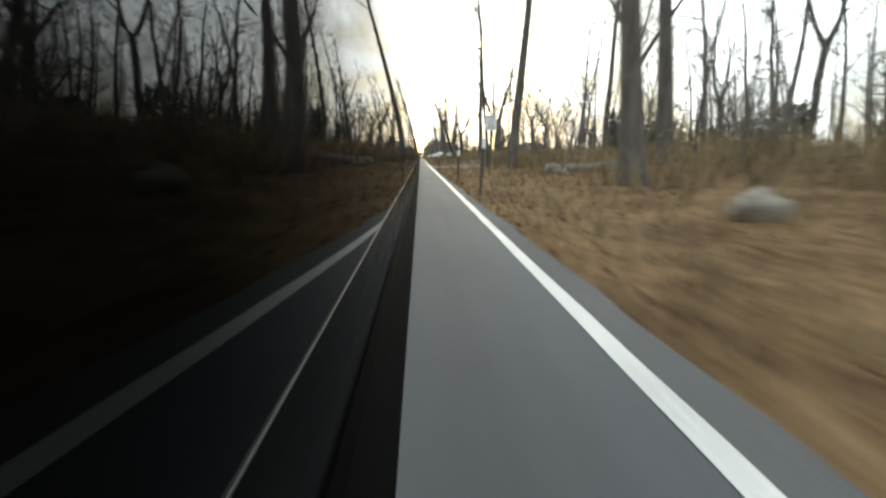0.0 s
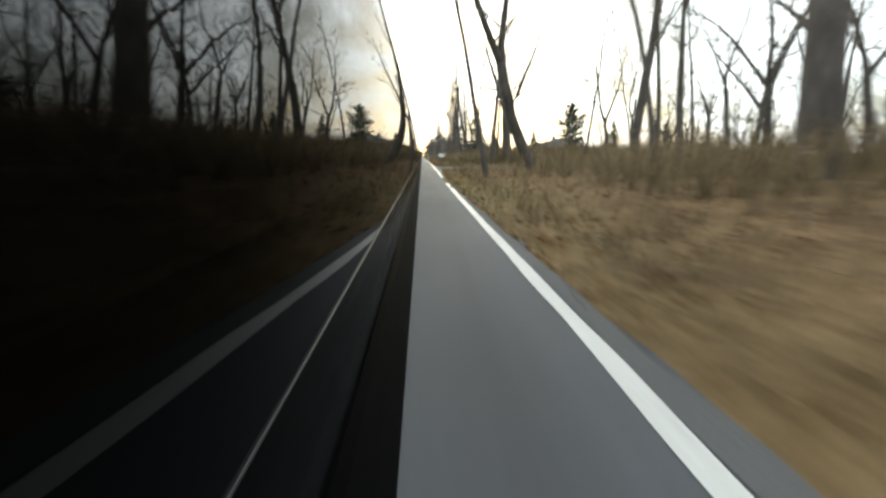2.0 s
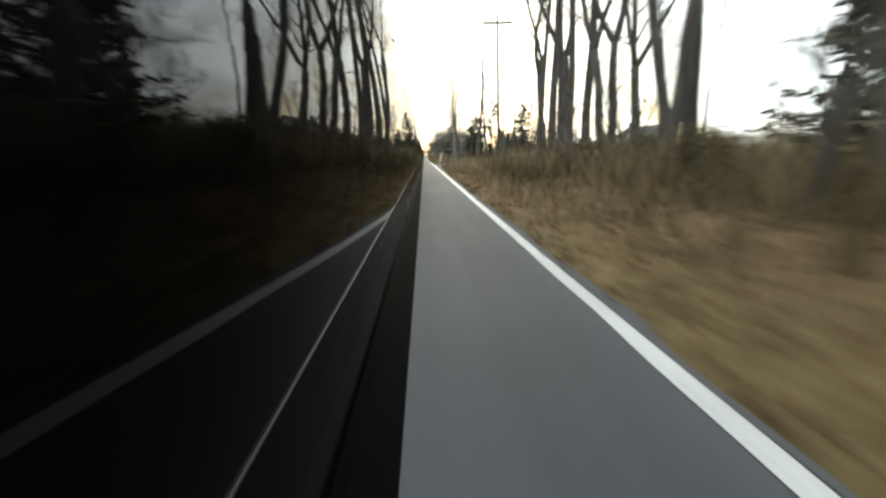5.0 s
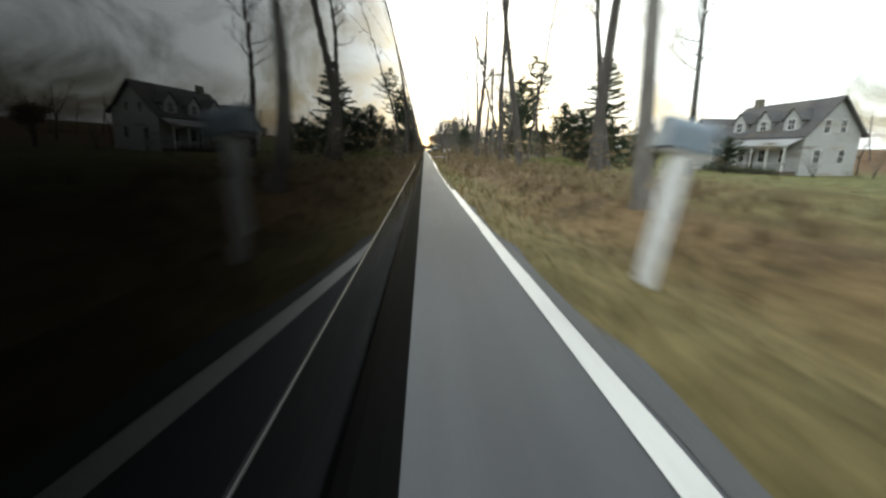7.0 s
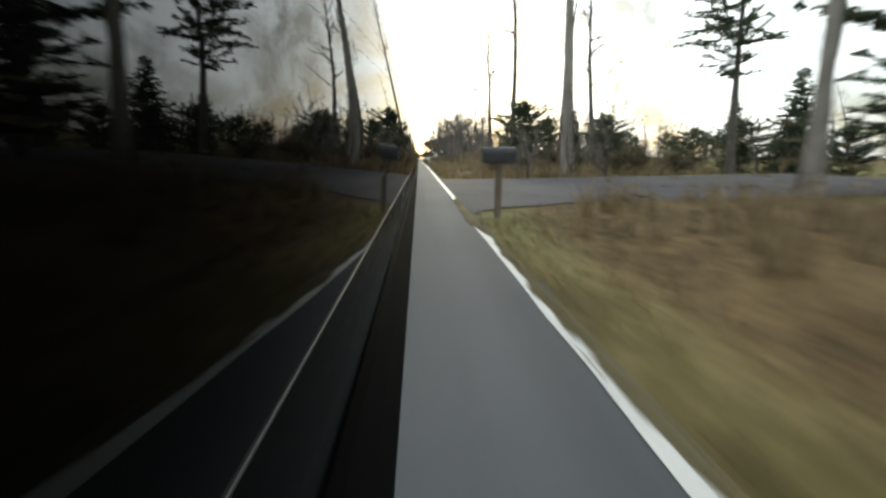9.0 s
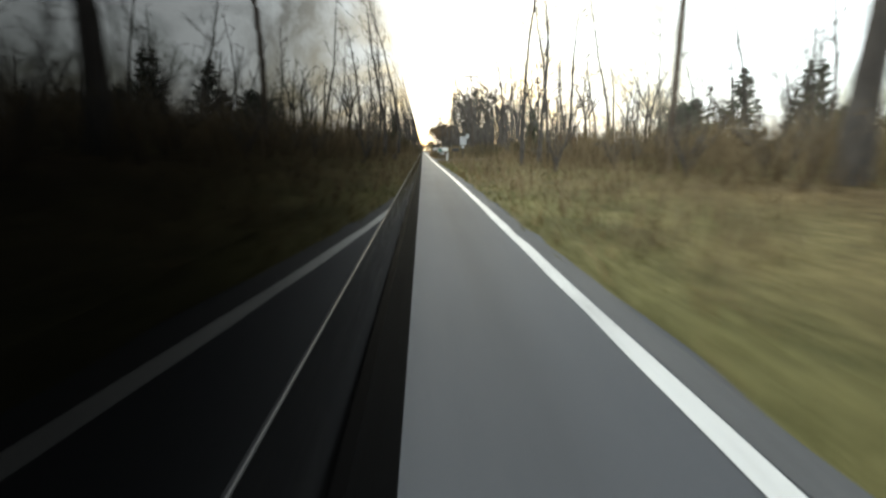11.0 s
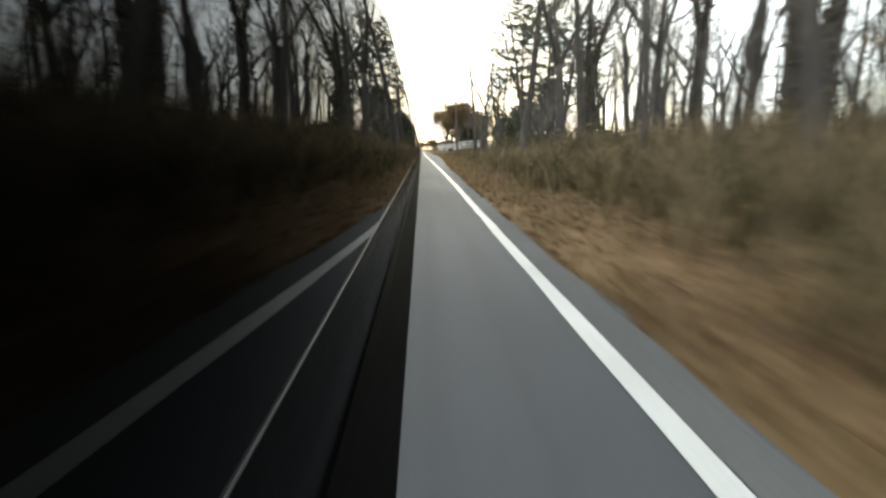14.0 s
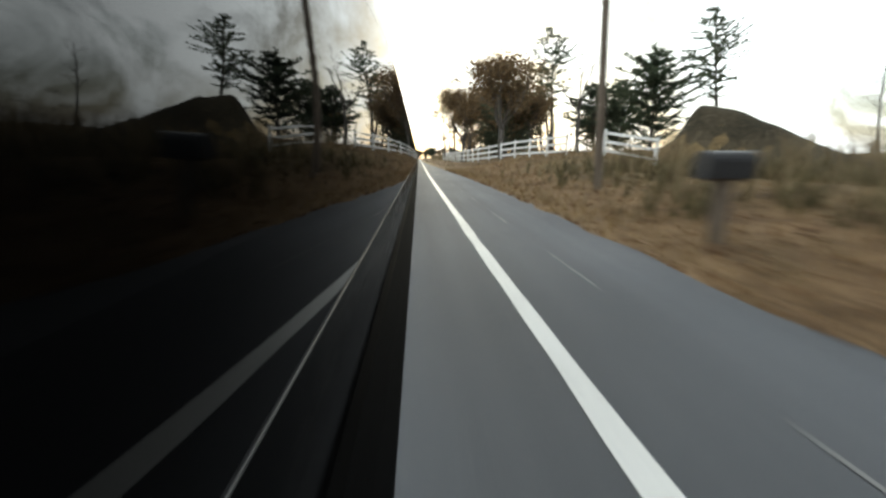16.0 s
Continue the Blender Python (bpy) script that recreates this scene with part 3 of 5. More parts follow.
def bent(p, d, length, n, r, wob, lift=0.0):
    """Points along a crooked limb."""
    pts, d = [p.copy()], d.copy()
    for i in range(n):
        d = (d + Vector((r.normal(0, wob), r.normal(0, wob), r.normal(0, wob) + lift))).normalized()
        pts.append(pts[-1] + d * (length / n))
    return pts


def taper(r0, r1, n):
    return [r0 + (r1 - r0) * (i / n) ** 0.85 for i in range(n + 1)]


def bare_tree(seed, height, radius, crown_from, forks, branches, spread, lean=0.0, crook=0.045, fine=4, twigs=5, fork_at=None, fork_turn=None, fork_tilt=None):
    """Trunk and crown (verts, faces) of a leafless tree, and the ends of its twigs."""
    r = np.random.default_rng(seed)
    TV, TF, CV, CF, ends = [], [], [], [], []
    hf = fork_at or (height * r.uniform(0.3, 0.45) if forks > 1 else height * 0.9)
    stem = bent(Vector((0, 0, -0.25)), Vector((lean, r.normal(0, 0.02), 1)).normalized(), hf, 7, r, crook)
    top = radius * (0.72 if forks > 1 else 0.18)
    rr = taper(radius, top, 7)
    rr[0] *= 1.45
    tube(TV, TF, [stem[0], stem[0] + (stem[1] - stem[0]) * 0.25] + stem[1:], [rr[0], radius * 1.06] + rr[1:], 10)
    leaders = []
    if forks > 1:
        a0 = r.uniform(0, 6.28) if fork_turn is None else fork_turn
        for k in range(forks):
            a = a0 + 2 * math.pi * k / forks + r.normal(0, 0.3)
            tilt = fork_tilt[k] if fork_tilt else r.uniform(0.18, 0.5)
            d = Vector((math.cos(a) * math.sin(tilt) + lean * 0.5, math.sin(a) * math.sin(tilt), math.cos(tilt)))
            pts = bent(stem[-1] - Vector((0, 0, 0.08)), d, height * r.uniform(0.5, 0.62), 8, r, crook * 2.4, 0.05)
            rad = taper(radius * r.uniform(0.5, 0.66), radius * 0.06, 8)
            tube(TV, TF, pts, rad, 8)
            leaders.append((pts, rad, 0.12))
    else:
        leaders.append((stem, rr, crown_from))
    for pts, rad, start in leaders:
        nb = max(4, branches // len(leaders))
        for b in range(nb):
            t = start + (1 - start) * (b + r.uniform(0, 1)) / nb
            f = min(t, 0.999) * (len(pts) - 1)
            i = int(f)
            p = pts[i].lerp(pts[i + 1], f - i)
            r0 = (rad[i] + (rad[i + 1] - rad[i]) * (f - i)) * r.uniform(0.3, 0.5)
            length = spread * (1.1 - 0.65 * t) * r.uniform(0.6, 1.25)
            limb = bent(p, rand_dir(r, r.uniform(0.25, 1.05)), length, 5, r, 0.2, 0.07)
            tube(CV, CF, limb, taper(max(r0, 0.018), 0.007, 5), 5)
            for s in range(twigs + int(length)):
                q = r.uniform(0.2, 1.0) * 4.99
                j = int(q)
                p2 = limb[j].lerp(limb[j + 1], q - j)
                d2 = ((limb[j + 1] - limb[j]).normalized() + rand_dir(r, r.uniform(-0.2, 1.2)) * 0.9).normalized()
                l2 = length * r.uniform(0.18, 0.42)
                tw = bent(p2, d2, l2, 3, r, 0.22, 0.06)
                tube(CV, CF, tw, taper(0.013, 0.005, 3), 3)
                ends.append(tw[-1])
                for _ in range(fine):
                    k = int(r.integers(1, 4))
                    d3 = (d2 + rand_dir(r, r.uniform(-0.3, 1.2)) * 1.0).normalized()
                    tube(CV, CF, [tw[k], tw[k] + d3 * l2 * r.uniform(0.3, 0.6)], [0.007, 0.003], 3)
    return (TV, TF), (CV, CF), ends


def leaf_cloud(points, r, per, spread, size):
    """Many small leaves round the given points."""
    V, F = [], []
    for p in points:
        for _ in range(per):
            c = p + Vector(r.normal(0, spread, 3))
            a, b = rand_dir(r, r.uniform(-1, 1)), rand_dir(r, r.uniform(-1, 1))
            s = size * r.uniform(0.6, 1.4)
            i = len(V)
            V += [tuple(c - a * s), tuple(c + b * s * 0.5), tuple(c + a * s), tuple(c - b * s * 0.5)]
            F.append((i, i + 1, i + 2, i + 3))
    return V, F


def conifer(seed, height, radius, width, start, tiers, dense, droop, conical=1.0):
    """Trunk and needled crown of an evergreen."""
    r = np.random.default_rng(seed)
    TV, TF, CV, CF = [], [], [], []
    stem = bent(Vector((0, 0, -0.2)), Vector((0, 0, 1)), height, 8, r, 0.015)
    tube(TV, TF, stem, taper(radius, 0.02, 8), 8)
    for k in range(tiers):
        t = start + (0.99 - start) * (k + r.uniform(0, 0.8)) / tiers
        f = min(t, 0.999) * 8
        i = int(f)
        p = stem[i].lerp(stem[i + 1], f - i)
        if conical:
            w = width * (1 - (t - start) / (1 - start)) ** 0.8 * r.uniform(0.75, 1.15) + 0.15
        else:
            w = width * math.sin(math.pi * min(1, 0.12 + 0.85 * (t - start) / (1 - start))) * r.uniform(0.5, 1.25) + 0.15
        for b in range(int(r.integers(3, 6))):
            d = rand_dir(r, r.uniform(-0.25, 0.35) - droop)
            limb = bent(p, d, w, 4, r, 0.08, 0.05)
            tube(TV, TF, limb, taper(0.03, 0.008, 4), 3)
            for s in range(max(5, int(dense * 2.0 * w))):
                q = r.uniform(0.12, 1) * 3.99
                j = int(q)
                c = limb[j].lerp(limb[j + 1], q - j)
                side = ((limb[j + 1] - limb[j]).normalized() * 0.7 + rand_dir(r, r.uniform(-0.5, 0.5))).normalized()
                n = side.cross(Vector((0, 0, 1)) + Vector(r.normal(0, 0.35, 3))).normalized()
                l, h = r.uniform(0.2, 0.42) * (0.6 + 0.09 * width), r.uniform(0.025, 0.065) * (0.6 + 0.12 * width)
                e = c + side * l - Vector((0, 0, 0.10 * l))
                v = len(CV)
                CV += [tuple(c - n * h), tuple(c + side * l * 0.5 - n * h * 1.5), tuple(e), tuple(c + side * l * 0.5 + n * h * 1.5)]
                CF.append((v, v + 1, v + 2, v + 3))
    return (TV, TF), (CV, CF)


TEMPLATES = {}


def make_template(key, name, label, category, trunk, crown, bark, crown_mat, crown_label, leaves=None, leaf_mat=None, leaf_label="withered rust-brown leaves"):
    e = thing(name, pose(0, 0, 0), label, category)
    part("trunk", trunk, bark, e, smooth=True)
    part("crown", crown, crown_mat, e, crown_label)
    if leaves:
        part("leaves", leaves, leaf_mat, e, leaf_label)
    TEMPLATES[key] = [e, 0]


def plant(key, x, y, scale=1.0, turn=0.0, lean_x=0.0, lean_y=0.0, group="", label="", dz=0.0):
    e, used = TEMPLATES[key]
    m = pose(x, y, float(ground_z(x, y)) + dz, lean_x, lean_y) @ pose(0, 0, 0, 0, 0, turn) @ Matrix.Diagonal((scale, scale, scale, 1))
    if used:
        e = copy_thing(e, m)
        e.matrix_basis = m
    else:
        e.matrix_basis = m
        TEMPLATES[key][1] = 1
    return tagged(e, label, group=group)


BARE = "leafless deciduous tree with grey-brown bark"
for i, (h, rad, cf, fk, nb, sp) in enumerate([(17, 0.24, 0.42, 1, 22, 3.2), (19, 0.28, 0.5, 1, 20, 3.4), (16, 0.22, 0.35, 2, 22, 3.0), (20, 0.2, 0.55, 1, 18, 2.6),
                                              (15, 0.26, 0.3, 3, 27, 3.4)]):
    t, c, _ = bare_tree(20 + i, h, rad, cf, fk, nb, sp)
    make_template(f"bare{i}", "tree", BARE, "tree", t, c, M["bark"], M["twig"], "bare branches and twigs")
for i, (h, rad, fk) in [(2, (20, 0.36, 1))]:
    t, c, _ = bare_tree(40 + i, h, rad, 0.4, fk, 26, 4.4)
    make_template(f"big{i}", "tree", "large old leafless tree with thick grey trunk", "tree", t, c, M["bark"], M["twig"], "bare branches and twigs")
t, c, _ = bare_tree(46, 15, 0.52, 0.35, 2, 26, 4.0, lean=-0.02, fork_at=5.0, fork_turn=0.0, fork_tilt=(0.5, 0.16))
make_template("wye", "tree", "thick old tree forking low into two limbs", "tree", t, c, M["bark"], M["twig"], "bare branches and twigs")
t, c, _ = bare_tree(47, 13, 0.3, 0.3, 2, 22, 3.2, lean=-0.32, crook=0.07)
make_template("crooked", "tree", "crooked leaning leafless tree beside the road", "tree", t, c, M["bark"], M["twig"], "bare branches and twigs")
for i, (h, rad, cf) in enumerate([(9, 0.07, 0.35), (11, 0.09, 0.4), (7, 0.055, 0.25), (12, 0.1, 0.5)]):
    t, c, _ = bare_tree(60 + i, h, rad, cf, 1, 11, 1.5, crook=0.05, fine=2, twigs=3)
    make_template(f"sapling{i}", "tree", "slender bare sapling in the undergrowth", "tree", t, c, M["bark"], M["twig"], "bare twigs")
for i, (h, n) in enumerate([(8.5, 5), (7.0, 4), (10.0, 4)]):
    t, c, _ = bare_tree(66 + i, h, 0.11, 0.2, n, 26, 2.0, crook=0.055, fine=4, twigs=5, fork_at=0.55)
    make_template(f"multi{i}", "tree", "bushy bare tree with several stems from the base", "tree", t, c, M["bark"], M["twig"], "dense bare twigs")
t, c, _ = bare_tree(70, 15, 0.28, 0.72, 1, 7, 2.6, crook=0.02, fine=1)
make_template("snag", "tree", "tall pale dead tree with few broken branches", "tree", t, c, M["pale_bark"], M["twig"], "few broken branches")
t, c, e = bare_tree(72, 7.2, 0.24, 0.25, 3, 36, 3.3, crook=0.05, fork_at=2.2, fork_tilt=(0.55, 0.6, 0.35))
make_template("oak", "tree", "small oak holding withered rust-brown leaves", "tree", t, c, M["bark"], M["twig"], "dark branches",
              leaf_cloud(e, np.random.default_rng(5), 44, 0.3, 0.10), M["rust_leaves"])
t, c = conifer(80, 17, 0.28, 6.0, 0.06, 48, 22, 0.1)
make_template("spruce", "evergreen_tree", "tall dark green conical spruce", "evergreen tree", t, c, M["bark"], M["needles"], "dense dark needles")
t, c = conifer(81, 8, 0.14, 1.7, 0.05, 34, 28, -0.35)
make_template("cedar", "evergreen_tree", "narrow dark green cedar", "evergreen tree", t, c, M["bark"], M["needles"], "dense dark needles")
t, c = conifer(82, 17, 0.32, 3.4, 0.38, 26, 17, -0.05, 0.0)
make_template("pine", "evergreen_tree", "tall pine with open tufted crown", "evergreen tree", t, c, M["bark"], M["needles"], "tufts of dark needles")
t, c = conifer(84, 9, 0.16, 2.3, 0.08, 40, 26, -0.25, 0.0)
make_template("airy", "evergreen_tree", "thin ragged evergreen with open dull green crown", "evergreen tree", t, c, M["bark"], M["needles"], "sparse ragged needles")
t, c, e = bare_tree(49, 15, 0.27, 0.3, 2, 26, 3.2, crook=0.05, fork_at=4.5, fork_tilt=(0.3, 0.22))
q = np.random.default_rng(12)
clump = [Vector((q.normal(0, 0.16), q.normal(0, 0.16), 0.2 + 6.5 * q.uniform() ** 1.3)) for _ in range(300)]
make_template("ivied", "tree", "old bare tree with a trunk wrapped in vines", "tree", t, c, M["bark"], M["twig"], "bare branches and twigs",
              leaf_cloud(clump, q, 7, 0.2, 0.07), M["vine"], "dull vines climbing the trunk")
t, c, e = bare_tree(93, 2.3, 0.045, 0.1, 5, 60, 1.2, crook=0.08, fine=4, twigs=6, fork_at=0.3, fork_tilt=(0.6, 0.5, 0.65, 0.4, 0.25))
make_template("hedge", "shrub", "dense olive-brown roadside shrub", "shrub", t, c, M["twig"], M["twig"], "dense fine twigs",
              leaf_cloud(e, q, 11, 0.2, 0.055), M["vine"], "small dull olive leaves")
t, c = conifer(83, 9, 0.2, 3.9, 0.1, 36, 24, -0.1, 0.0)
make_template("bushy", "evergreen_tree", "broad bushy dark evergreen", "evergreen tree", t, c, M["bark"], M["needles"], "dense dark needles")

t, c, _ = bare_tree(91, 3.0, 0.05, 0.1, 5, 60, 1.5, crook=0.08, fine=5, twigs=8, fork_at=0.35, fork_tilt=(0.7, 0.6, 0.75, 0.5, 0.3))
make_template("maroon", "shrub", "broad leafless shrub with maroon twigs", "shrub", t, c, M["maroon_twig"], M["maroon_twig"], "dense maroon twigs")

WOODS, EDGE_TREES = "bare trees of the roadside woods", "trees along the verge"
# trees that stand out: kind, x, y, scale, turn
for key, x, y, s, a in [
        ("big2", 5.3, 9.7, 0.85, 30), ("big2", 10.5, 16.8, 1.0, 30), ("bare1", 5.3, 23.3, 1.1, 60), ("wye", 9.5, 49.2, 0.95, 180), ("bare1", 6.4, 42.3, 1.1, 140), ("sapling1", 4.55, 26.7, 1.5, 80),
        ("bare4", 22.4, 66.0, 0.85, 0), ("big2", 10.3, 59.2, 0.78, 120), ("crooked", 5.7, 60.3, 1.05, 0), ("sapling3", 2.72, 56.7, 1.2, 180), ("bare2", 31.6, 83.5, 0.8, 40),
        ("wye", 8.0, 78.0, 0.92, 0), ("big2", 6.3, 76.3, 0.72, 200), ("bare3", 7.3, 78.8, 0.75, 40), ("snag", 9.7, 86.6, 0.7, 0), ("bare3", 10.3, 87.3, 0.6, 0),
        ("multi1", 16.0, 85.0, 0.75, 0), ("airy", 18.0, 88.0, 0.75, 0), ("multi0", 13.5, 84.0, 0.6, 50), ("sapling3", 14.0, 74.5, 1.3, 0), ("bare2", 20.0, 77.5, 0.7, 0),
        ("bare3", 8.5, 101.4, 1.05, 20), ("bare1", 5.3, 101.5, 0.8, 150), ("bare0", 8.0, 112.0, 0.95, 210), ("bare3", 6.5, 116.0, 1.0, 90), ("cedar", 9.0, 107.4, 1.1, 0),
        ("snag", 8.9, 144.9, 0.6, 0), ("snag", 3.5, 146.2, 0.55, 0), ("bare1", 7.5, 157.6, 1.0, 70), ("bare1", 9.6, 160.9, 0.8, 190), ("bare0", 13.2, 159.5, 0.8, 20),
        ("bare1", 5.6, 163.5, 0.85, 250), ("bare3", 5.2, 167.6, 0.95, 0), ("big2", 4.9, 178.0, 0.78, 180), ("airy", 11.5, 188.3, 1.0, 45), ("pine", 17.0, 201.0, 0.9, 40), ("spruce", 21.3, 188.2, 0.77, 0),
        ("spruce", 31.0, 211.7, 0.58, 130), ("snag", 8.2, 201.8, 1.3, 0), ("snag", 8.1, 187.7, 0.72, 0), ("sapling3", 13.0, 185.6, 1.1, 100), ("airy", 16.5, 187.5, 0.7, 200), ("airy", 10.0, 184.0, 0.8, 20), ("bushy", 14.6, 189.0, 0.36, 10), ("cedar", 23.1, 228.2, 0.8, 0), ("bushy", 16.0, 214.0, 0.55, 0),
        ("bushy", 26.0, 212.0, 0.6, 90), ("sapling3", 9.0, 189.0, 1.2, 10), ("bushy", 34.0, 205.0, 0.6, 20), ("cedar", 27.0, 208.0, 0.8, 0), ("bushy", 29.5, 206.5, 0.55, 60), ("cedar", 36.5, 207.0, 0.9, 40), ("bushy", 39.5, 209.0, 0.7, 80), ("spruce", 36.0, 216.0, 0.5, 200), ("multi1", 19.0, 217.0, 0.5, 30), ("cedar", 30.0, 217.0, 1.0, 0), ("bare4", 38.0, 205.0, 0.5, 0), ("bare2", 62.0, 200.0, 0.7, 0),
        ("oak", 60.0, 183.0, 0.8, 0), ("bare4", 64.0, 186.0, 0.6, 0), ("bare4", 60.0, 206.0, 0.8, 0), ("bushy", 43.5, 196.6, 0.6, 0), ("multi0", 46.5, 186.0, 0.6, 0), ("multi2", 53.0, 185.0, 0.6, 60), ("bare4", 61.0, 194.0, 0.45, 0),
        ("bare3", 4.8, 239.4, 0.55, 0), ("bare1", 6.0, 240.6, 0.5, 100), ("bare3", 6.7, 241.4, 0.5, 200), ("bare0", 8.1, 242.0, 0.5, 40), ("ivied", 7.6, 248.6, 0.38, 0), ("cedar", 7.9, 249.2, 0.42, 0), ("hedge", 8.6, 249.6, 0.9, 0), ("hedge", 7.2, 250.0, 0.7, 90),
        ("spruce", 42.7, 274.2, 0.66, 60), ("bushy", 37.0, 275.0, 0.8, 0), ("bushy", 19.5, 250.5, 0.45, 0), ("cedar", 31.0, 252.0, 0.95, 0), ("cedar", 33.5, 253.0, 1.0, 70),
        ("ivied", 9.0, 302.0, 1.0, 0), ("ivied", 9.8, 302.8, 1.05, 90), ("ivied", 13.0, 299.0, 1.1, 200), ("ivied", 7.5, 288.0, 0.9, 30), ("ivied", 6.8, 283.0, 0.85, 130), ("ivied", 11.0, 291.0, 1.1, 250), ("ivied", 8.4, 280.0, 0.95, 170), ("airy", 9.0, 323.0, 0.5, 0), ("big2", 5.2, 318.5, 0.56, 60), ("bare3", 7.5, 317.6, 0.5, 0), ("pine", 9.8, 319.3, 0.85, 0), ("pine", 13.4, 322.3, 0.95, 130), ("bushy", 12.2, 320.6, 0.85, 200), ("multi0", 15.5, 324.8, 0.9, 300), ("pine", 18.5, 326.6, 0.95, 250), ("multi1", 16.4, 323.6, 0.9, 80), ("sapling3", 6.5, 323.2, 1.1, 0),
        ("bushy", 17.2, 349.4, 0.8, 0), ("oak", 7.5, 380.0, 1.2, 50), ("oak", 9.5, 371.0, 1.2, 90),
        ("bushy", 8.8, 358.0, 0.75, 0), ("maroon", 14.3, 262.6, 1.1, 0), ("maroon", 16.4, 263.6, 1.15, 120), ("oak", 6.9, 353.8, 1.2, 0), ("bare4", 10.2, 345.6, 0.5, 0),
        ("oak", 5.2, 368.0, 1.2, 100), ("oak", 9.5, 364.0, 0.8, 20), ("bushy", 12.0, 372.0, 0.9, 0)]:
    plant(key, x, y, s, a, -4.0 if key not in ("oak", "bushy") else 0, {"crooked": 3.0, "spruce": 0.0, "oak": 0.0, "bushy": 0.0, "hedge": 0.0}.get(key, -1.5), group=EDGE_TREES)

HEDGE = "shrubs along the drive and the wood's edge"
hr = np.random.default_rng(21)
for k in range(10):
    plant("hedge", 3.9 + 0.95 * k + hr.normal(0, 0.15), 264.0 + 0.1 * k + hr.normal(0, 0.4), hr.uniform(0.5, 0.66) - 0.012 * k, hr.uniform(0, 360), group=HEDGE)
for k in range(14):
    plant("hedge", 5.4 + 0.02 * k + hr.normal(0, 0.6), 267.0 + 2.1 * k + hr.normal(0, 0.5), hr.uniform(0.4, 0.58), hr.uniform(0, 360), group=HEDGE)
for k in range(12):
    plant("hedge", 7.4 + hr.normal(0, 0.9), 85.0 + 3.0 * k + hr.normal(0, 0.6), hr.uniform(0.5, 0.8), hr.uniform(0, 360), group=HEDGE, label="dense brown roadside shrub in the brush")
for x, y, k in ((13.6, 206.5, 1.0), (15.2, 208.0, 1.2), (12.0, 209.5, 0.9), (10.2, 211.0, 0.9), (17.0, 205.5, 1.1)):
    plant("hedge", x, y, k, hr.uniform(0, 360), group=HEDGE)

r = np.random.default_rng(11)
SOWN = {}


def sow(key, x, y, scale, turn, lean_x, lean_y, group=""):
    """A far tree of the woods, joined with its neighbours into one stretch of woodland."""
    m = pose(x, y, float(ground_z(x, y)), lean_x, lean_y) @ pose(0, 0, 0, 0, 0, turn) @ Matrix.Diagonal((scale, scale, scale, 1))
    SOWN.setdefault((group, int(y // 110)), []).append((key, m))



# open spots beside the road: x from, x to, y from, y to
CLEARINGS = [(5.2, 6.2, 85, 87), (5.4, 9.0, 166, 171), (5.4, 6.6, 304, 306.5)]


def scatter(kinds, count, x0, x1, y0, y1, smin, smax, bias=1.0, group=WOODS, gap=1.1, far=13.0):
    done = []
    tries = 0
    while len(done) < count and tries < count * 8:
        tries += 1
        x, y = x0 + (x1 - x0) * r.uniform() ** bias, r.uniform(y0, y1)
        if bool(in_drive(np.array(x - 1.5), np.array(y))) or any((x - a) ** 2 + (y - b) ** 2 < gap * gap for a, b in done):
            continue
        done.append((x, y))
        spot = (kinds[int(r.integers(len(kinds)))], x, y, r.uniform(smin, smax), r.uniform(0, 360), r.normal(0, 1.8) - 7.0, r.normal(0, 1.8) - 2.0)
        if not any(a < x < b and c < y < d for a, b, c, d in CLEARINGS):
            (plant if x < far else sow)(*spot, group=group)


BARES = ["bare0", "bare1", "bare2", "bare3", "bare4"]
MULTI = ["multi0", "multi1", "multi2"]
SAPS = ["sapling0", "sapling1", "sapling2", "sapling3"]
scatter(BARES, 44, 12.0, 45, 4, 68, 0.7, 1.1, 1.2)
scatter(SAPS, 60, 8.0, 34, 2, 66, 0.8, 1.3, 1.3)
scatter(MULTI, 26, 9.0, 36, 0, 70, 0.7, 1.15, 1.2, far=11)
scatter(BARES, 28, 22, 60, 0, 72, 0.8, 1.1)
scatter(["cedar", "bushy", "cedar"], 16, 14, 40, 8, 80, 0.35, 0.6)
scatter(["multi0", "bare2", "sapling3"], 7, 12, 28, 60, 84, 0.5, 0.8)
scatter(BARES, 5, 4.6, 8.0, 106, 126, 0.6, 1.0, gap=2.5)
scatter(SAPS, 14, 4.2, 12, 84, 126, 0.6, 1.1)
scatter(MULTI, 12, 6.5, 26, 86, 126, 0.35, 0.6)
scatter(MULTI, 12, 7.5, 22, 206, 250, 0.4, 0.7)
scatter(SAPS + ["cedar"], 10, 20, 45, 84, 126, 0.5, 0.8)
scatter(["bare1", "bare3", "bare0"], 4, 7.5, 15, 208, 228, 0.75, 1.05, gap=2.4)
scatter(SAPS + ["bushy", "cedar"], 16, 5.5, 20, 186, 232, 0.35, 0.75)
scatter(["bare0", "bare2", "bare4", "bushy"], 18, 24, 60, 216, 262, 0.4, 0.65)
scatter(SAPS, 14, 9, 30, 236, 252, 0.7, 1.1)
scatter(MULTI, 44, 5.0, 28, 263, 318, 0.75, 1.15, 1.3, far=8.5)
scatter(["bare2", "bare4", "multi2", "bare0"], 44, 14, 50, 262, 322, 0.55, 0.85)
scatter(["bare2", "bare4", "bare0", "bare1"], 54, 5.2, 26, 264, 324, 0.5, 0.9, 1.3, far=9.0)
scatter(SAPS, 56, 4.4, 24, 264, 320, 0.65, 1.05, 1.3)
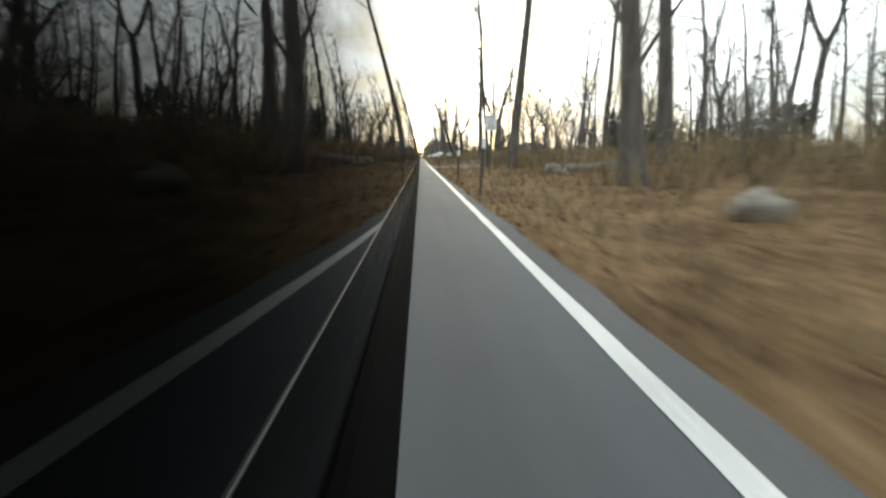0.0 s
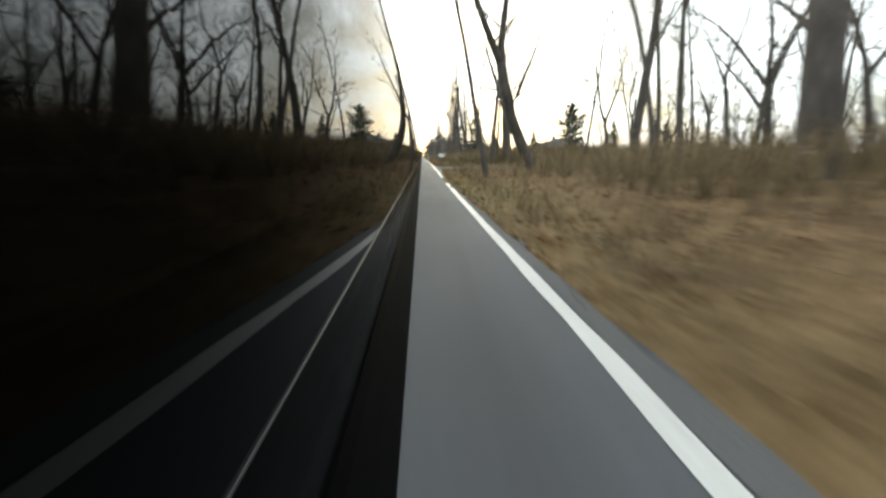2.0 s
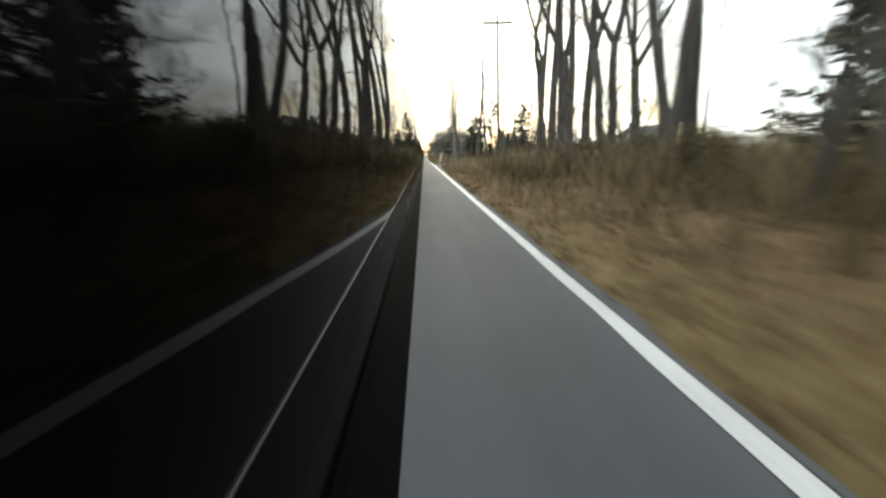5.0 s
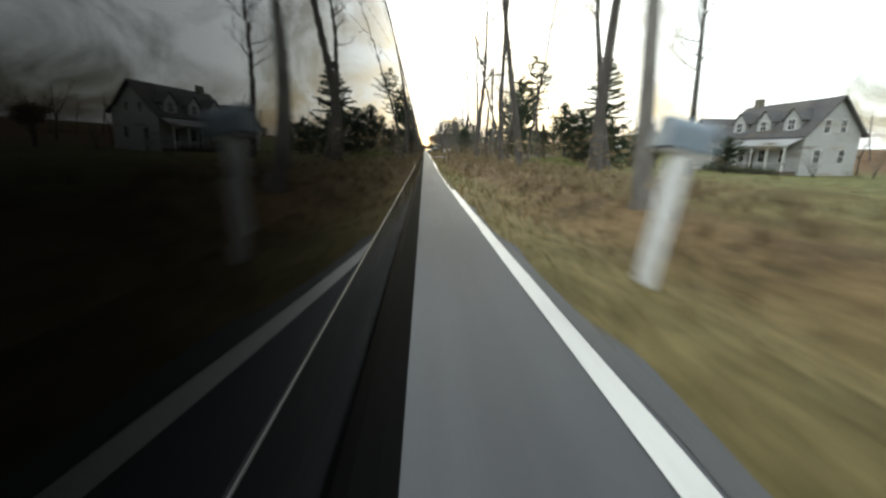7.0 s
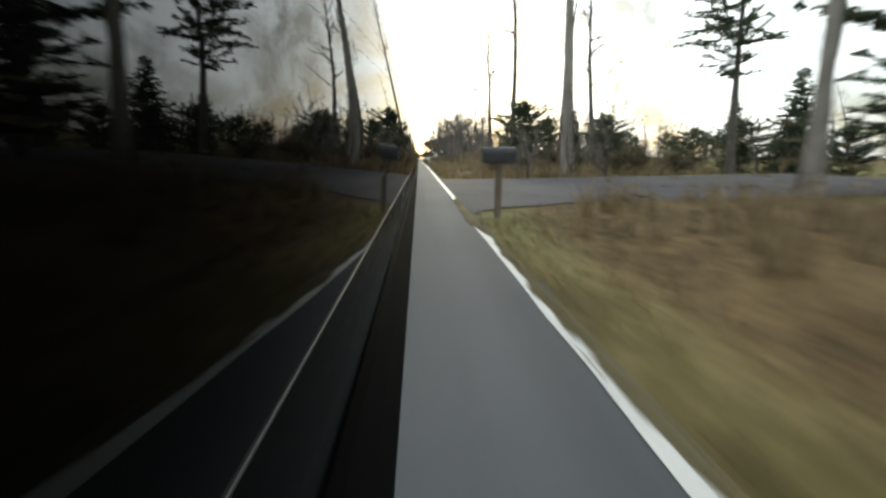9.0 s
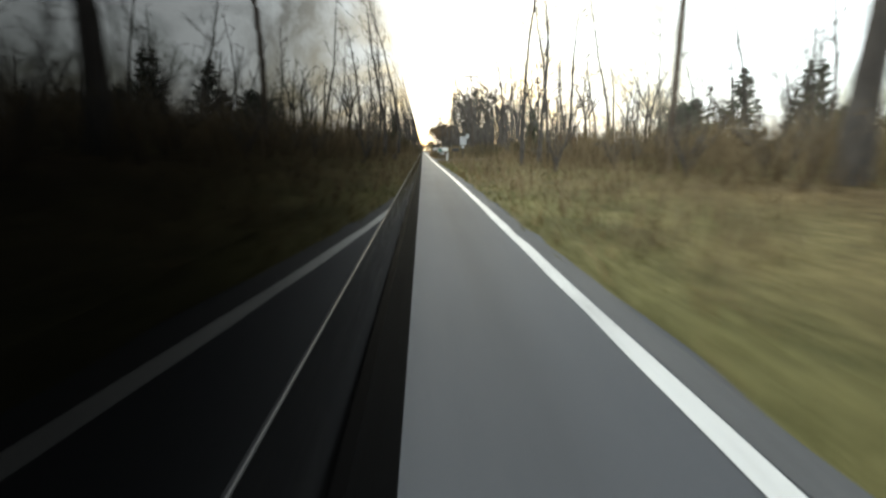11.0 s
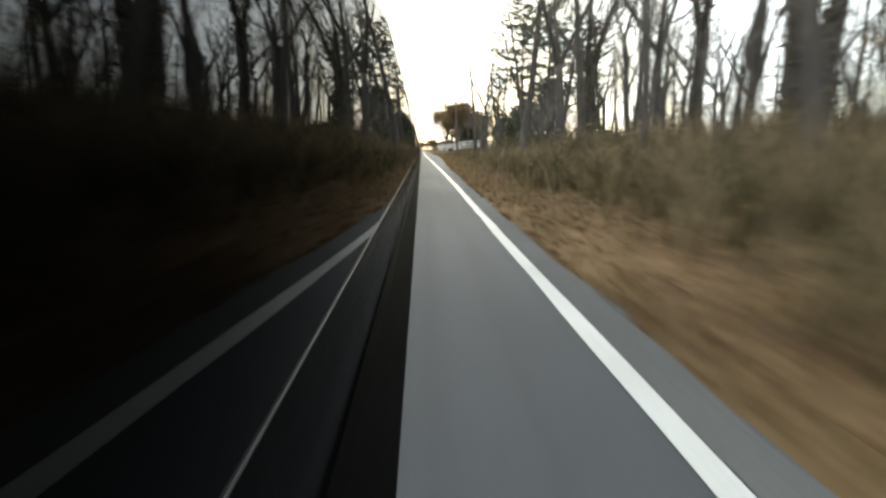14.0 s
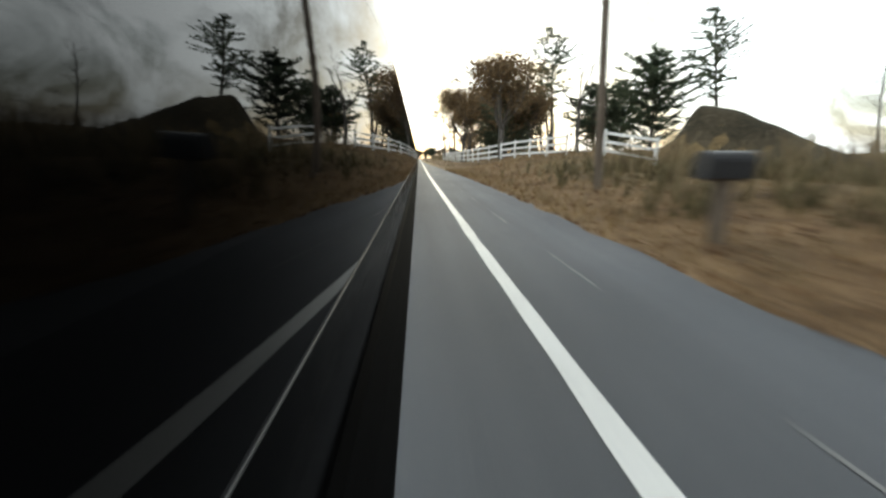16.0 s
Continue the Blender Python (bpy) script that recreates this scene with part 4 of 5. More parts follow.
scatter(["bushy", "bare2", "bare0"], 4, 30, 50, 322, 352, 0.35, 0.55)
scatter(["oak", "pine", "bushy", "bare1"], 24, 7, 27, 352, 440, 0.6, 1.0)
scatter(BARES + ["bushy", "oak"], 46, 4.5, 60, 420, 560, 0.6, 1.0, 1.2)
scatter(BARES + ["bushy", "oak"], 26, -40, -8, 432, 560, 0.6, 1.0)
scatter(BARES, 70, -45, -9, -10, 330, 0.6, 1.0, far=-99)
scatter(["bare2", "bare4", "bushy", "oak"], 90, -45, 45, 560, 620, 0.6, 0.9, far=-99)
scatter(BARES + ["cedar", "bushy"], 110, 60, 120, 60, 330, 0.5, 0.85, group="distant tree line", gap=3)
scatter(BARES + ["bushy"], 30, 45, 70, 0, 130, 0.5, 0.85, group="distant tree line", gap=3)

scatter(BARES, 8, 5.0, 10.0, 98, 126, 0.6, 0.95, gap=1.4)
scatter(MULTI + ["bare2", "bare4"], 22, 14, 40, 46, 74, 0.55, 0.9, far=16)
scatter(MULTI, 20, 5.5, 15, 208, 237, 0.3, 0.55, far=9)
scatter(MULTI + ["bare4", "bare2"], 26, 18, 50, 208, 262, 0.35, 0.55, far=16)
scatter(MULTI + ["bare4"], 26, 44, 75, 60, 130, 0.5, 0.75)

scatter(MULTI, 16, 10, 24, 9, 36, 0.75, 1.1, gap=1.6)
scatter(["sapling3", "sapling1", "multi2"], 9, 5.5, 9.5, 166, 186, 1.0, 1.45, gap=1.6)
scatter(MULTI, 9, 4.0, 7.5, 96, 128, 0.5, 0.85, gap=1.6)
scatter(MULTI + ["hedge"], 14, 4.4, 8.5, 196, 234, 0.45, 0.8, gap=1.5)
scatter(MULTI, 8, 4.6, 11, 265, 280, 0.75, 1.05, gap=1.5)
scatter(MULTI + BARES, 22, 11.0, 26, 311, 323, 0.55, 0.9, gap=1.3)
scatter(["hedge", "multi2"], 12, 6.0, 15, 308, 319, 0.6, 0.95, gap=1.5)

for (group, _), stand in SOWN.items():
    slots, VV, FF, MI, base = [], [], [], [], 0
    for key, m in stand:
        rot, off = np.array(m.to_3x3()), np.array(m.translation)
        for ch in TEMPLATES[key][0].children:
            me = ch.data
            co = np.empty(len(me.vertices) * 3)
            me.vertices.foreach_get("co", co)
            VV.append(co.reshape(-1, 3) @ rot.T + off)
            if me.materials[0] not in slots:
                slots.append(me.materials[0])
            FF += [tuple(base + i for i in p.vertices) for p in me.polygons]
            MI += [slots.index(me.materials[0])] * len(me.polygons)
            base += len(me.vertices)
    ob = part("woodland", (np.concatenate(VV).tolist(), FF), slots[0])
    for s in slots[1:]:
        ob.data.materials.append(s)
    ob.data.polygons.foreach_set("material_index", MI)
    tagged(ob, "far woods of bare grey trees and evergreens" if group == WOODS else "distant line of bare trees", "woods", kind="stuff")

# ---------------------------------------------------------------- grass, brush and leaf litter
TALL = [(-20, 0.8), (55, 0.9), (80, 1.1), (88, 1.05), (122, 1.05), (138, 0.3), (150, 0.25), (164, 0.3), (172, 0.34), (178, 0.42), (186, 0.45), (190, 0.4), (195, 0.45), (215, 0.8), (236, 1.4), (252, 1.3), (257, 0.8), (262, 1.05), (275, 0.9), (294, 0.85), (303, 0.6), (318, 0.6), (330, 0.9), (420, 0.9)]


def blades(name, n, x_of, y0, y1, height, width, mat, label, seed, keep, lean=0.5, stems=1):
    """Thin upright blades or stems, sown over a stretch of the land, as one object of stuff."""
    q = np.random.default_rng(seed)
    y = q.uniform(y0, y1, n)
    x = x_of(q, y, n)
    ok = keep(q, x, y)
    x, y = x[ok], y[ok]
    x, y = np.repeat(x, stems) + q.normal(0, 0.05, len(x) * stems), np.repeat(y, stems) + q.normal(0, 0.05, len(y) * stems)
    n = len(x)
    z = ground_z(x, y) - 0.02
    h = height * q.uniform(0.45, 1.25, n) * (lerp_table(TALL, y) if height > 0.4 else 1.0)
    a = q.uniform(0, 2 * np.pi, n)
    w = width * q.uniform(0.6, 1.4, n)
    dx, dy = np.cos(a) * w / 2, np.sin(a) * w / 2
    lx, ly = np.clip(q.normal(0, lean, n), -0.7, 0.7) * h, np.clip(q.normal(0, lean, n), -0.7, 0.7) * h
    V = np.empty((n, 5, 3))
    V[:, 0] = np.stack([x - dx, y - dy, z], 1)
    V[:, 1] = np.stack([x + dx, y + dy, z], 1)
    V[:, 2] = np.stack([x + dx * 0.8 + lx * 0.35, y + dy * 0.8 + ly * 0.35, z + h * 0.6], 1)
    V[:, 3] = np.stack([x - dx * 0.8 + lx * 0.35, y - dy * 0.8 + ly * 0.35, z + h * 0.6], 1)
    V[:, 4] = np.stack([x + lx, y + ly, z + h], 1)
    b = np.arange(n)[:, None] * 5
    quads = (b + np.array([0, 1, 2, 3])).tolist()
    tris = (b + np.array([3, 2, 4])).tolist()
    return tagged(part(name, (V.reshape(-1, 3).tolist(), quads + tris), mat), label, "grass", kind="stuff")


def off_pave(lo, hi, power=1.0):
    return lambda q, y, n: pave_x(y) + lo + (hi - lo) * q.uniform(0, 1, n) ** power


def clear(q, x, y):
    return ~in_drive(x - 0.35, y) & (heap(x, y) < 0.15)


def green_only(q, x, y):
    return clear(q, x, y) & (q.uniform(0, 1, len(x)) < np.clip(greenness(x, y) * 1.3 - 0.12, 0, 1))


def dry_only(q, x, y):
    return clear(q, x, y) & (q.uniform(0, 1, len(x)) > greenness(x, y) * 0.9 + 0.05 + brambly(x, y) * 0.7) & (heap(x, y) < 0.1)


for k, (a, b) in enumerate([(-6, 95), (95, 195), (195, 275), (275, 350)]):
    blades("verge_grass", 26000, off_pave(0.0, 7.0, 1.6), a, b, 0.13, 0.014, M["green_grass"], "short green verge grass", 100 + k, green_only)
    blades("dry_grass", 24000, off_pave(0.05, 12, 1.5), a, b, 0.24, 0.013, M["dry_grass"], "dry tan grass on the bank", 110 + k, dry_only)


def brush_density(y):
    return lerp_table([(-20, 0.35), (25, 0.4), (60, 0.6), (80, 0.9), (125, 0.9), (138, 0.3), (148, 0.95), (200, 1.0), (222, 0.6), (236, 0.9), (252, 0.8), (256, 0.3), (260, 0.6), (264, 0.95), (275, 1.0), (285, 1.0), (296, 0.85), (304, 0.75), (320, 0.65), (328, 0.25), (345, 0.05), (400, 0.1), (420, 0.4)], y)


def brush_from(y):
    return lerp_table([(-20, 4.8), (57, 4.5), (61, 10.0), (75, 10.0), (79, 3.4), (125, 3.4), (140, 4.0), (150, 2.2), (190, 2.0), (215, 4.5), (232, 6.5), (250, 7.0), (258, 6.0), (262, 0.9), (280, 1.2), (290, 2.3), (320, 3.0), (345, 5.0), (420, 3)], y)


def brush_keep(q, x, y):
    d = x - pave_x(y)
    lawn_free = ~((x > np.interp(y, [140, 165, 180, 205, 212], [6.5, 7.0, 7.3, 7.3, 9.5])) & (y > 140) & (y < 240))
    return clear(q, x, y) & lawn_free & (q.uniform(0, 1, len(x)) < brush_density(y)) & (d > brush_from(y) * q.uniform(0.55, 1.1, len(x)))


for k, (a, b) in enumerate([(-4, 60), (60, 135), (135, 215), (215, 300), (300, 420)]):
    blades("underbrush", 4200, off_pave(1.2, 26, 1.25), a, b, 1.15, 0.02, M["brush"], "tangled brown underbrush and brambles", 130 + k, brush_keep, 0.45, 14)
    blades("weeds", 5200, off_pave(0.6, 12, 1.3), a, b, 0.5, 0.016, M["brush"], "dry brown weeds", 150 + k, lambda q, x, y: clear(q, x, y) & (q.uniform(0, 1, len(x)) < brush_density(y) * 0.6 + 0.1), 0.5, 4)


def thicket_keep(q, x, y):
    d = x - pave_x(y)
    dens = lerp_table([(-20, 0.7), (50, 0.8), (82, 0.9), (126, 0.9), (132, 0.0), (188, 0.0), (204, 0.8), (232, 0.8), (250, 0.8), (253, 0.0), (268, 0.0), (274, 1.0), (308, 1.0), (318, 0.4), (338, 0.2), (346, 0.0), (400, 0.0), (410, 0.8)], y)
    near = lerp_table([(-20, 7.5), (57, 7.0), (61, 11.0), (75, 11.0), (79, 4.2), (86, 9.0), (125, 8.0), (190, 5.0), (215, 6.5), (240, 8.5), (262, 3.2), (320, 4.0), (338, 8.0), (420, 4.0)], y)
    return clear(q, x, y) & (q.uniform(0, 1, len(x)) < dens) & (d > near * q.uniform(0.8, 1.3, len(x)))


for k, (a, b) in enumerate([(-4, 62), (62, 135), (188, 264), (264, 345), (405, 480)]):
    blades("thicket", 2300, off_pave(3.0, 34, 1.1), a, b, 1.55, 0.026, M["brush"], "tall bare brown thicket at the wood's edge", 140 + k, thicket_keep, 0.3, 16)


def leaf_litter(name, n, a, b, hi, seed, keep, size, zlo, zhi, mat, label):
    """Fallen or clinging leaves scattered over the land."""
    q = np.random.default_rng(seed)
    y = q.uniform(a, b, n)
    x = pave_x(y) + hi * q.uniform(0, 1, n) ** 1.5
    ok = keep(q, x, y)
    x, y = x[ok], y[ok]
    n = len(x)
    z = ground_z(x, y) + q.uniform(zlo, zhi, n)
    u = q.normal(0, 1, (n, 3))
    u[:, 2] *= 0.35 if zhi < 0.1 else 1.0
    u /= np.linalg.norm(u, axis=1)[:, None]
    w = np.cross(u, q.normal(0, 1, (n, 3)))
    w /= np.linalg.norm(w, axis=1)[:, None]
    s = size * q.uniform(0.6, 1.4, n)[:, None]
    c = np.stack([x, y, z], 1)
    V = np.stack([c - u * s, c + w * s * 0.55, c + u * s, c - w * s * 0.55], 1).reshape(-1, 3)
    F = (np.arange(n)[:, None] * 4 + np.arange(4)).tolist()
    return tagged(part(name, (V.tolist(), F), mat), label, "leaves", kind="stuff")


for k, (a, b) in enumerate([(-4, 130), (262, 350)]):
    leaf_litter("fallen_leaves", 15000, a, b, 10, 170 + k, clear, 0.045, 0.01, 0.04, M["dead_leaf"], "fallen brown leaves on the verge")
for k, (a, b) in enumerate([(-4, 80), (80, 210), (210, 420)]):
    leaf_litter("bramble_leaves", 26000, a, b, 22, 180 + k, brush_keep, 0.05, 0.15, 1.35, M["brush"], "withered leaves in the underbrush")


def vine_keep(q, x, y):
    d = x - pave_x(y)
    dens = lerp_table([(72, 0.0), (74, 0.6), (84, 0.5), (90, 0.4), (120, 0.4), (126, 0.0), (258, 0.0), (262, 1.0), (285, 0.9), (296, 0.7), (303, 0.3), (318, 0.1), (330, 0.3), (340, 0.0)], y)
    patch = np.clip(0.5 + 0.7 * wave(x, y, 2.1, 5), 0, 1)
    return clear(q, x, y) & (d > np.where((y > 260) & (y < 282), 0.3, 1.5) + 0.4 * q.uniform(0, 1, len(x))) & (q.uniform(0, 1, len(x)) < dens * (0.35 + 0.65 * patch))


blades("vines", 5200, off_pave(1.4, 13, 1.2), 72, 126, 0.6, 0.03, M["vine"], "dark olive vines over the brush", 190, vine_keep, 0.5, 7)
blades("vines", 12500, off_pave(0.3, 14, 1.2), 258, 342, 0.7, 0.034, M["vine"], "dark olive vines over the brush", 191, vine_keep, 0.5, 8)


# ---------------------------------------------------------------- roadside things
def on_ground(x, y, turn=0.0, lean_x=0.0, lean_y=0.0):
    return pose(x, y, float(ground_z(x, y)), lean_x, lean_y, turn)


def arch_box(length, width, height, bevel=0.0):
    """A letter box body along x: flat floor, straight sides and a round top."""
    n = 10
    sec = [(-width / 2, 0), (width / 2, 0)] + [(width / 2 * math.cos(math.pi * k / n), height - width / 2 + width / 2 * math.sin(math.pi * k / n)) for k in range(n + 1)]
    V = [(x, y, z) for x in (-length / 2, length / 2) for y, z in sec]
    k = len(sec)
    F = [(i, (i + 1) % k, k + (i + 1) % k, k + i) for i in range(k)] + [tuple(reversed(range(k))), tuple(range(k, 2 * k))]
    return V, F


def shifted(vf, x, y, z):
    return [(a + x, b + y, c + z) for a, b, c in vf[0]], vf[1]


def mailbox(x, y, box_mat, post_mat, label, post_h=0.82, size=(0.52, 0.2, 0.24), lean_x=0.0, lean_y=0.0, extra=None, post_w=0.09, arm=False):
    """A letter box on a post, its door towards the road."""
    e = thing("mailbox", on_ground(x, y, 0, lean_x, lean_y), label, "mailbox", "mailboxes by the road")
    part("post", box(-post_w / 2, post_w / 2, -post_w / 2, post_w / 2, -0.3, post_h, 0.006), M[post_mat], e)
    part("support_board", box(-size[0] * 0.42, size[0] * 0.42, -0.07, 0.07, post_h, post_h + 0.025, 0.004), M[post_mat], e)
    body = part("box", shifted(arch_box(*size), 0, 0, post_h + 0.027), M[box_mat], e)
    lid = arch_box(0.015, size[1] + 0.012, size[2] + 0.006)
    part("door", shifted(lid, -size[0] / 2 - 0.006, 0, post_h + 0.024), M[box_mat], body)
    part("handle", box(-size[0] / 2 - 0.035, -size[0] / 2 - 0.012, -0.012, 0.012, post_h + size[2] * 0.85, post_h + size[2] * 0.95, 0.003), M["dark_steel"], body)
    if extra:
        part("newspaper_box", box(-0.72, -0.22, -0.09, 0.09, post_h - 0.17, post_h + 0.0, 0.015), M[extra], e, "moulded newspaper box")
    if arm:
        part("brace", box(-0.2, 0.0, -0.03, 0.03, post_h - 0.25, post_h - 0.2, 0.004, m=pose(-0.02, 0, 0.05, 0, 38, 0) @ pose(0, 0, 0)), M[post_mat], e)
    return e


mailbox(1.85, 26.2, "roof_pale", "wood_post", "small grey mailbox on a weathered wooden post", 0.88, size=(0.3, 0.15, 0.18), post_w=0.055)
mailbox(1.56, 38.1, "sign_white", "wood_post", "pale tilted mailbox on a leaning wooden post", 0.86, lean_y=-9)
mailbox(1.76, 38.8, "reflector", "wood_post", "pale mailbox on a rough post", 0.98, size=(0.4, 0.18, 0.26), lean_y=7)
mailbox(1.62, 73.6, "white_paint", "wood_post", "long white mailbox on a dark wooden post", 0.76, size=(0.44, 0.2, 0.25))
mailbox(1.72, 129.2, "black_box", "wood_post", "black mailbox on a wooden post by the gravel drive", 0.95, size=(0.5, 0.22, 0.3), post_w=0.1)
mailbox(1.6, 142.7, "grey_blue_box", "white_paint", "grey-blue mailbox on a leaning white post", 0.95, size=(0.34, 0.18, 0.22), lean_x=-6, lean_y=13, post_w=0.11)
mailbox(1.2, 186.0, "black_box", "wood_post", "black mailbox on a dark post", 0.8, size=(0.48, 0.18, 0.22))
mailbox(1.68, 250.7, "white_paint", "wood_post", "white mailbox on a weathered grey post", 0.76, size=(0.42, 0.22, 0.27), post_w=0.1)
mailbox(1.38, 250.9, "green_box", "wood_post", "green newspaper box on a thin wooden post", 0.74, size=(0.36, 0.18, 0.2), post_w=0.06)
mailbox(1.55, 251.35, "roof_pale", "wood_post", "low pale grey box on a short post", 0.5, size=(0.38, 0.2, 0.2), post_w=0.08)
white_post = thing("post", on_ground(1.82, 250.22), "stout white painted wooden post on the verge", "post")
part("shaft", box(-0.065, 0.065, -0.065, 0.065, -0.3, 0.66, 0.012), M["white_paint"], white_post)
part("cap", box(-0.072, 0.072, -0.072, 0.072, 0.66, 0.69, 0.008), M["white_paint"], white_post)
mailbox(2.6, 252.2, "dark_steel", "wood_post", "dark mailbox on a weathered post", 0.78)
mailbox(1.66, 262.4, "white_paint", "wood_post", "white mailbox on a grey wooden post", 0.63, size=(0.34, 0.18, 0.2), lean_y=5, post_w=0.12)
mailbox(3.1, 323.9, "black_box", "wood_post", "black mailbox on a stout dark post", 0.64, size=(0.5, 0.22, 0.27), post_w=0.12)


def delineator(x, y, h=1.2, lean=0.0):
    e = thing("marker_post", on_ground(x, y, 0, 0, lean), "dark steel marker post with white reflector", "marker post", "marker posts on the verge")
    bm = box(-0.03, 0.03, -0.006, 0.006, -0.2, h, 0.002)
    box(-0.03, -0.02, -0.02, 0.0, -0.2, h, 0.0, bm)
    box(0.02, 0.03, -0.02, 0.0, -0.2, h, 0.0, bm)
    part("post", bm, M["dark_steel"], e)
    part("reflector", box(-0.04, 0.04, -0.034, -0.022, h - 0.2, h - 0.02, 0.006), M["reflector"], e, "white reflector plate")


for x, y, h, ln in [(1.28, 8.6, 1.25, 3), (1.25, 13.6, 1.1, 2), (1.22, 26.5, 1.0, 0), (2.15, 79.5, 1.2, 4), (2.25, 92.5, 1.3, 6), (1.25, 166.2, 1.0, 4),
                    (1.75, 170.0, 1.15, 5)]:
    delineator(x, y, h, ln)


def text_mesh(name, body, size, mat, parent, x, y, z):
    cu = bpy.data.curves.new(name, "FONT")
    cu.body, cu.size, cu.align_x, cu.align_y, cu.extrude = body, size, "CENTER", "CENTER", 0.001
    tmp = bpy.data.objects.new(name, cu)
    scene.collection.objects.link(tmp)
    me = bpy.data.meshes.new_from_object(tmp.evaluated_get(bpy.context.evaluated_depsgraph_get()))
    bpy.data.objects.remove(tmp)
    me.materials.clear()
    me.materials.append(mat)
    ob = new(name, me)
    ob.parent = parent
    ob.matrix_basis = pose(x, y, z, 90, 0, 0)
    return ob


def sign_plate(w, h, corner=0.05, t=0.004):
    """A thin upright plate with rounded corners, facing -y."""
    pts = []
    for cx, cz, a0 in ((w / 2 - corner, h / 2 - corner, 0), (-w / 2 + corner, h / 2 - corner, 90), (-w / 2 + corner, -h / 2 + corner, 180), (w / 2 - corner, -h / 2 + corner, 270)):
        pts += [(cx + corner * math.cos(radians(a0 + 22.5 * k)), cz + corner * math.sin(radians(a0 + 22.5 * k))) for k in range(5)]
    n = len(pts)
    V = [(x, -t, z) for x, z in pts] + [(x, t, z) for x, z in pts]
    F = [tuple(range(n)), tuple(reversed(range(n, 2 * n)))] + [(i, n + i, n + (i + 1) % n, (i + 1) % n) for i in range(n)]
    return V, F


def road_sign(x, y, w, h, bottom, words, label, plate2=None):
    e = thing("road_sign", on_ground(x, y, 4), label, "road sign", "road signs")
    bm = box(-0.035, 0.035, 0.01, 0.016, -0.3, bottom + h - 0.05, 0.001)
    box(-0.035, -0.028, 0.016, 0.045, -0.3, bottom + h - 0.05, 0, bm)
    box(0.028, 0.035, 0.016, 0.045, -0.3, bottom + h - 0.05, 0, bm)
    part("post", bm, M["dark_steel"], e, "galvanised channel post")
    plate = part("plate", shifted(sign_plate(w, h), 0, 0, bottom + h / 2), M["sign_white"], e, "white plate with black lettering")
    for dz in (0.3, -0.3):
        part("bolt", shifted(lathe([(0.012, -0.004), (0.012, 0.003), (0.006, 0.006)], 8), 0, 0, 0), M["steel"], plate).matrix_basis = pose(0, -0.006, bottom + h / 2 + dz * h, 90, 0, 0)
    zc = bottom + h / 2
    bw, bh = w / 2 - 0.03, h / 2 - 0.03
    fr = bmesh.new()
    for a in ((-bw, bw, bh - 0.012, bh), (-bw, bw, -bh, -bh + 0.012), (-bw, -bw + 0.012, -bh + 0.012, bh - 0.012), (bw - 0.012, bw, -bh + 0.012, bh - 0.012)):
        box(a[0], a[1], -0.0062, -0.0045, zc + a[2], zc + a[3], 0, fr)
    part("border", fr, M["black_ink"], plate)
    for s, sz, dz in words:
        if s:
            text_mesh("lettering", s, sz, M["black_ink"], plate, 0, -0.006, zc + dz)
        else:
            part("lettering", box(-w * 0.34, w * 0.34, -0.0065, -0.0045, zc + dz - sz / 2, zc + dz + sz / 2), M["black_ink"], plate)
    if plate2:
        part("lower_plate", shifted(sign_plate(plate2[0], plate2[1], 0.03), 0, 0, bottom - plate2[1] / 2 - 0.06), M["sign_white"], e, "small white plate")
    return e


road_sign(3.6, 20.9, 0.61, 0.76, 2.1, [("SPEED", 0.15, 0.26), ("LIMIT", 0.15, 0.10), ("35", 0.40, -0.17)], "white speed limit sign on a steel post")
road_sign(2.87, 249.0, 0.45, 0.55, 1.25, [("", 0.04, 0.16), ("", 0.035, 0.03), ("", 0.04, -0.13)], "white road sign with dark lines of lettering", (0.13, 0.16))
road_sign(4.6, 262.0, 0.3, 0.4, 2.0, [("", 0.05, 0.08)], "small white sign on a thin post")


def utility_pole(x, y, h, lean=0.0):
    e = thing("utility_pole", on_ground(x, y, 0, 0, lean), "tall weathered wooden utility pole", "utility pole", "utility poles")
    part("shaft", lathe([(0.1, -0.4), (0.095, 0), (0.09, 2), (0.08, h * 0.6), (0.07, h), (0.04, h + 0.02)], 14), M["wood_post"], e, smooth=True)
    part("crossarm", box(-0.95, 0.95, -0.16, -0.06, h - 0.55, h - 0.43, 0.01), M["wood_post"], e)
    for dx in (-0.85, -0.35, 0.35, 0.85):
        part("insulator", shifted(lathe([(0.012, 0), (0.012, 0.05), (0.045, 0.06), (0.05, 0.1), (0.03, 0.13), (0.035, 0.16), (0.01, 0.18)], 10), dx, -0.11, h - 0.43), M["stone"], e)


POLES = [(8.2, 188.0, 9.5), (7.5, 232.0, 9.5), (6.2, 270.0, 9.5), (4.4, 329.6, 9.5), (3.6, 375.0, 9.5), (5.2, 128.0, 9.5)]
for x, y, h in POLES:
    utility_pole(x, y, h, -2.5)
order = sorted(POLES, key=lambda p: p[1])
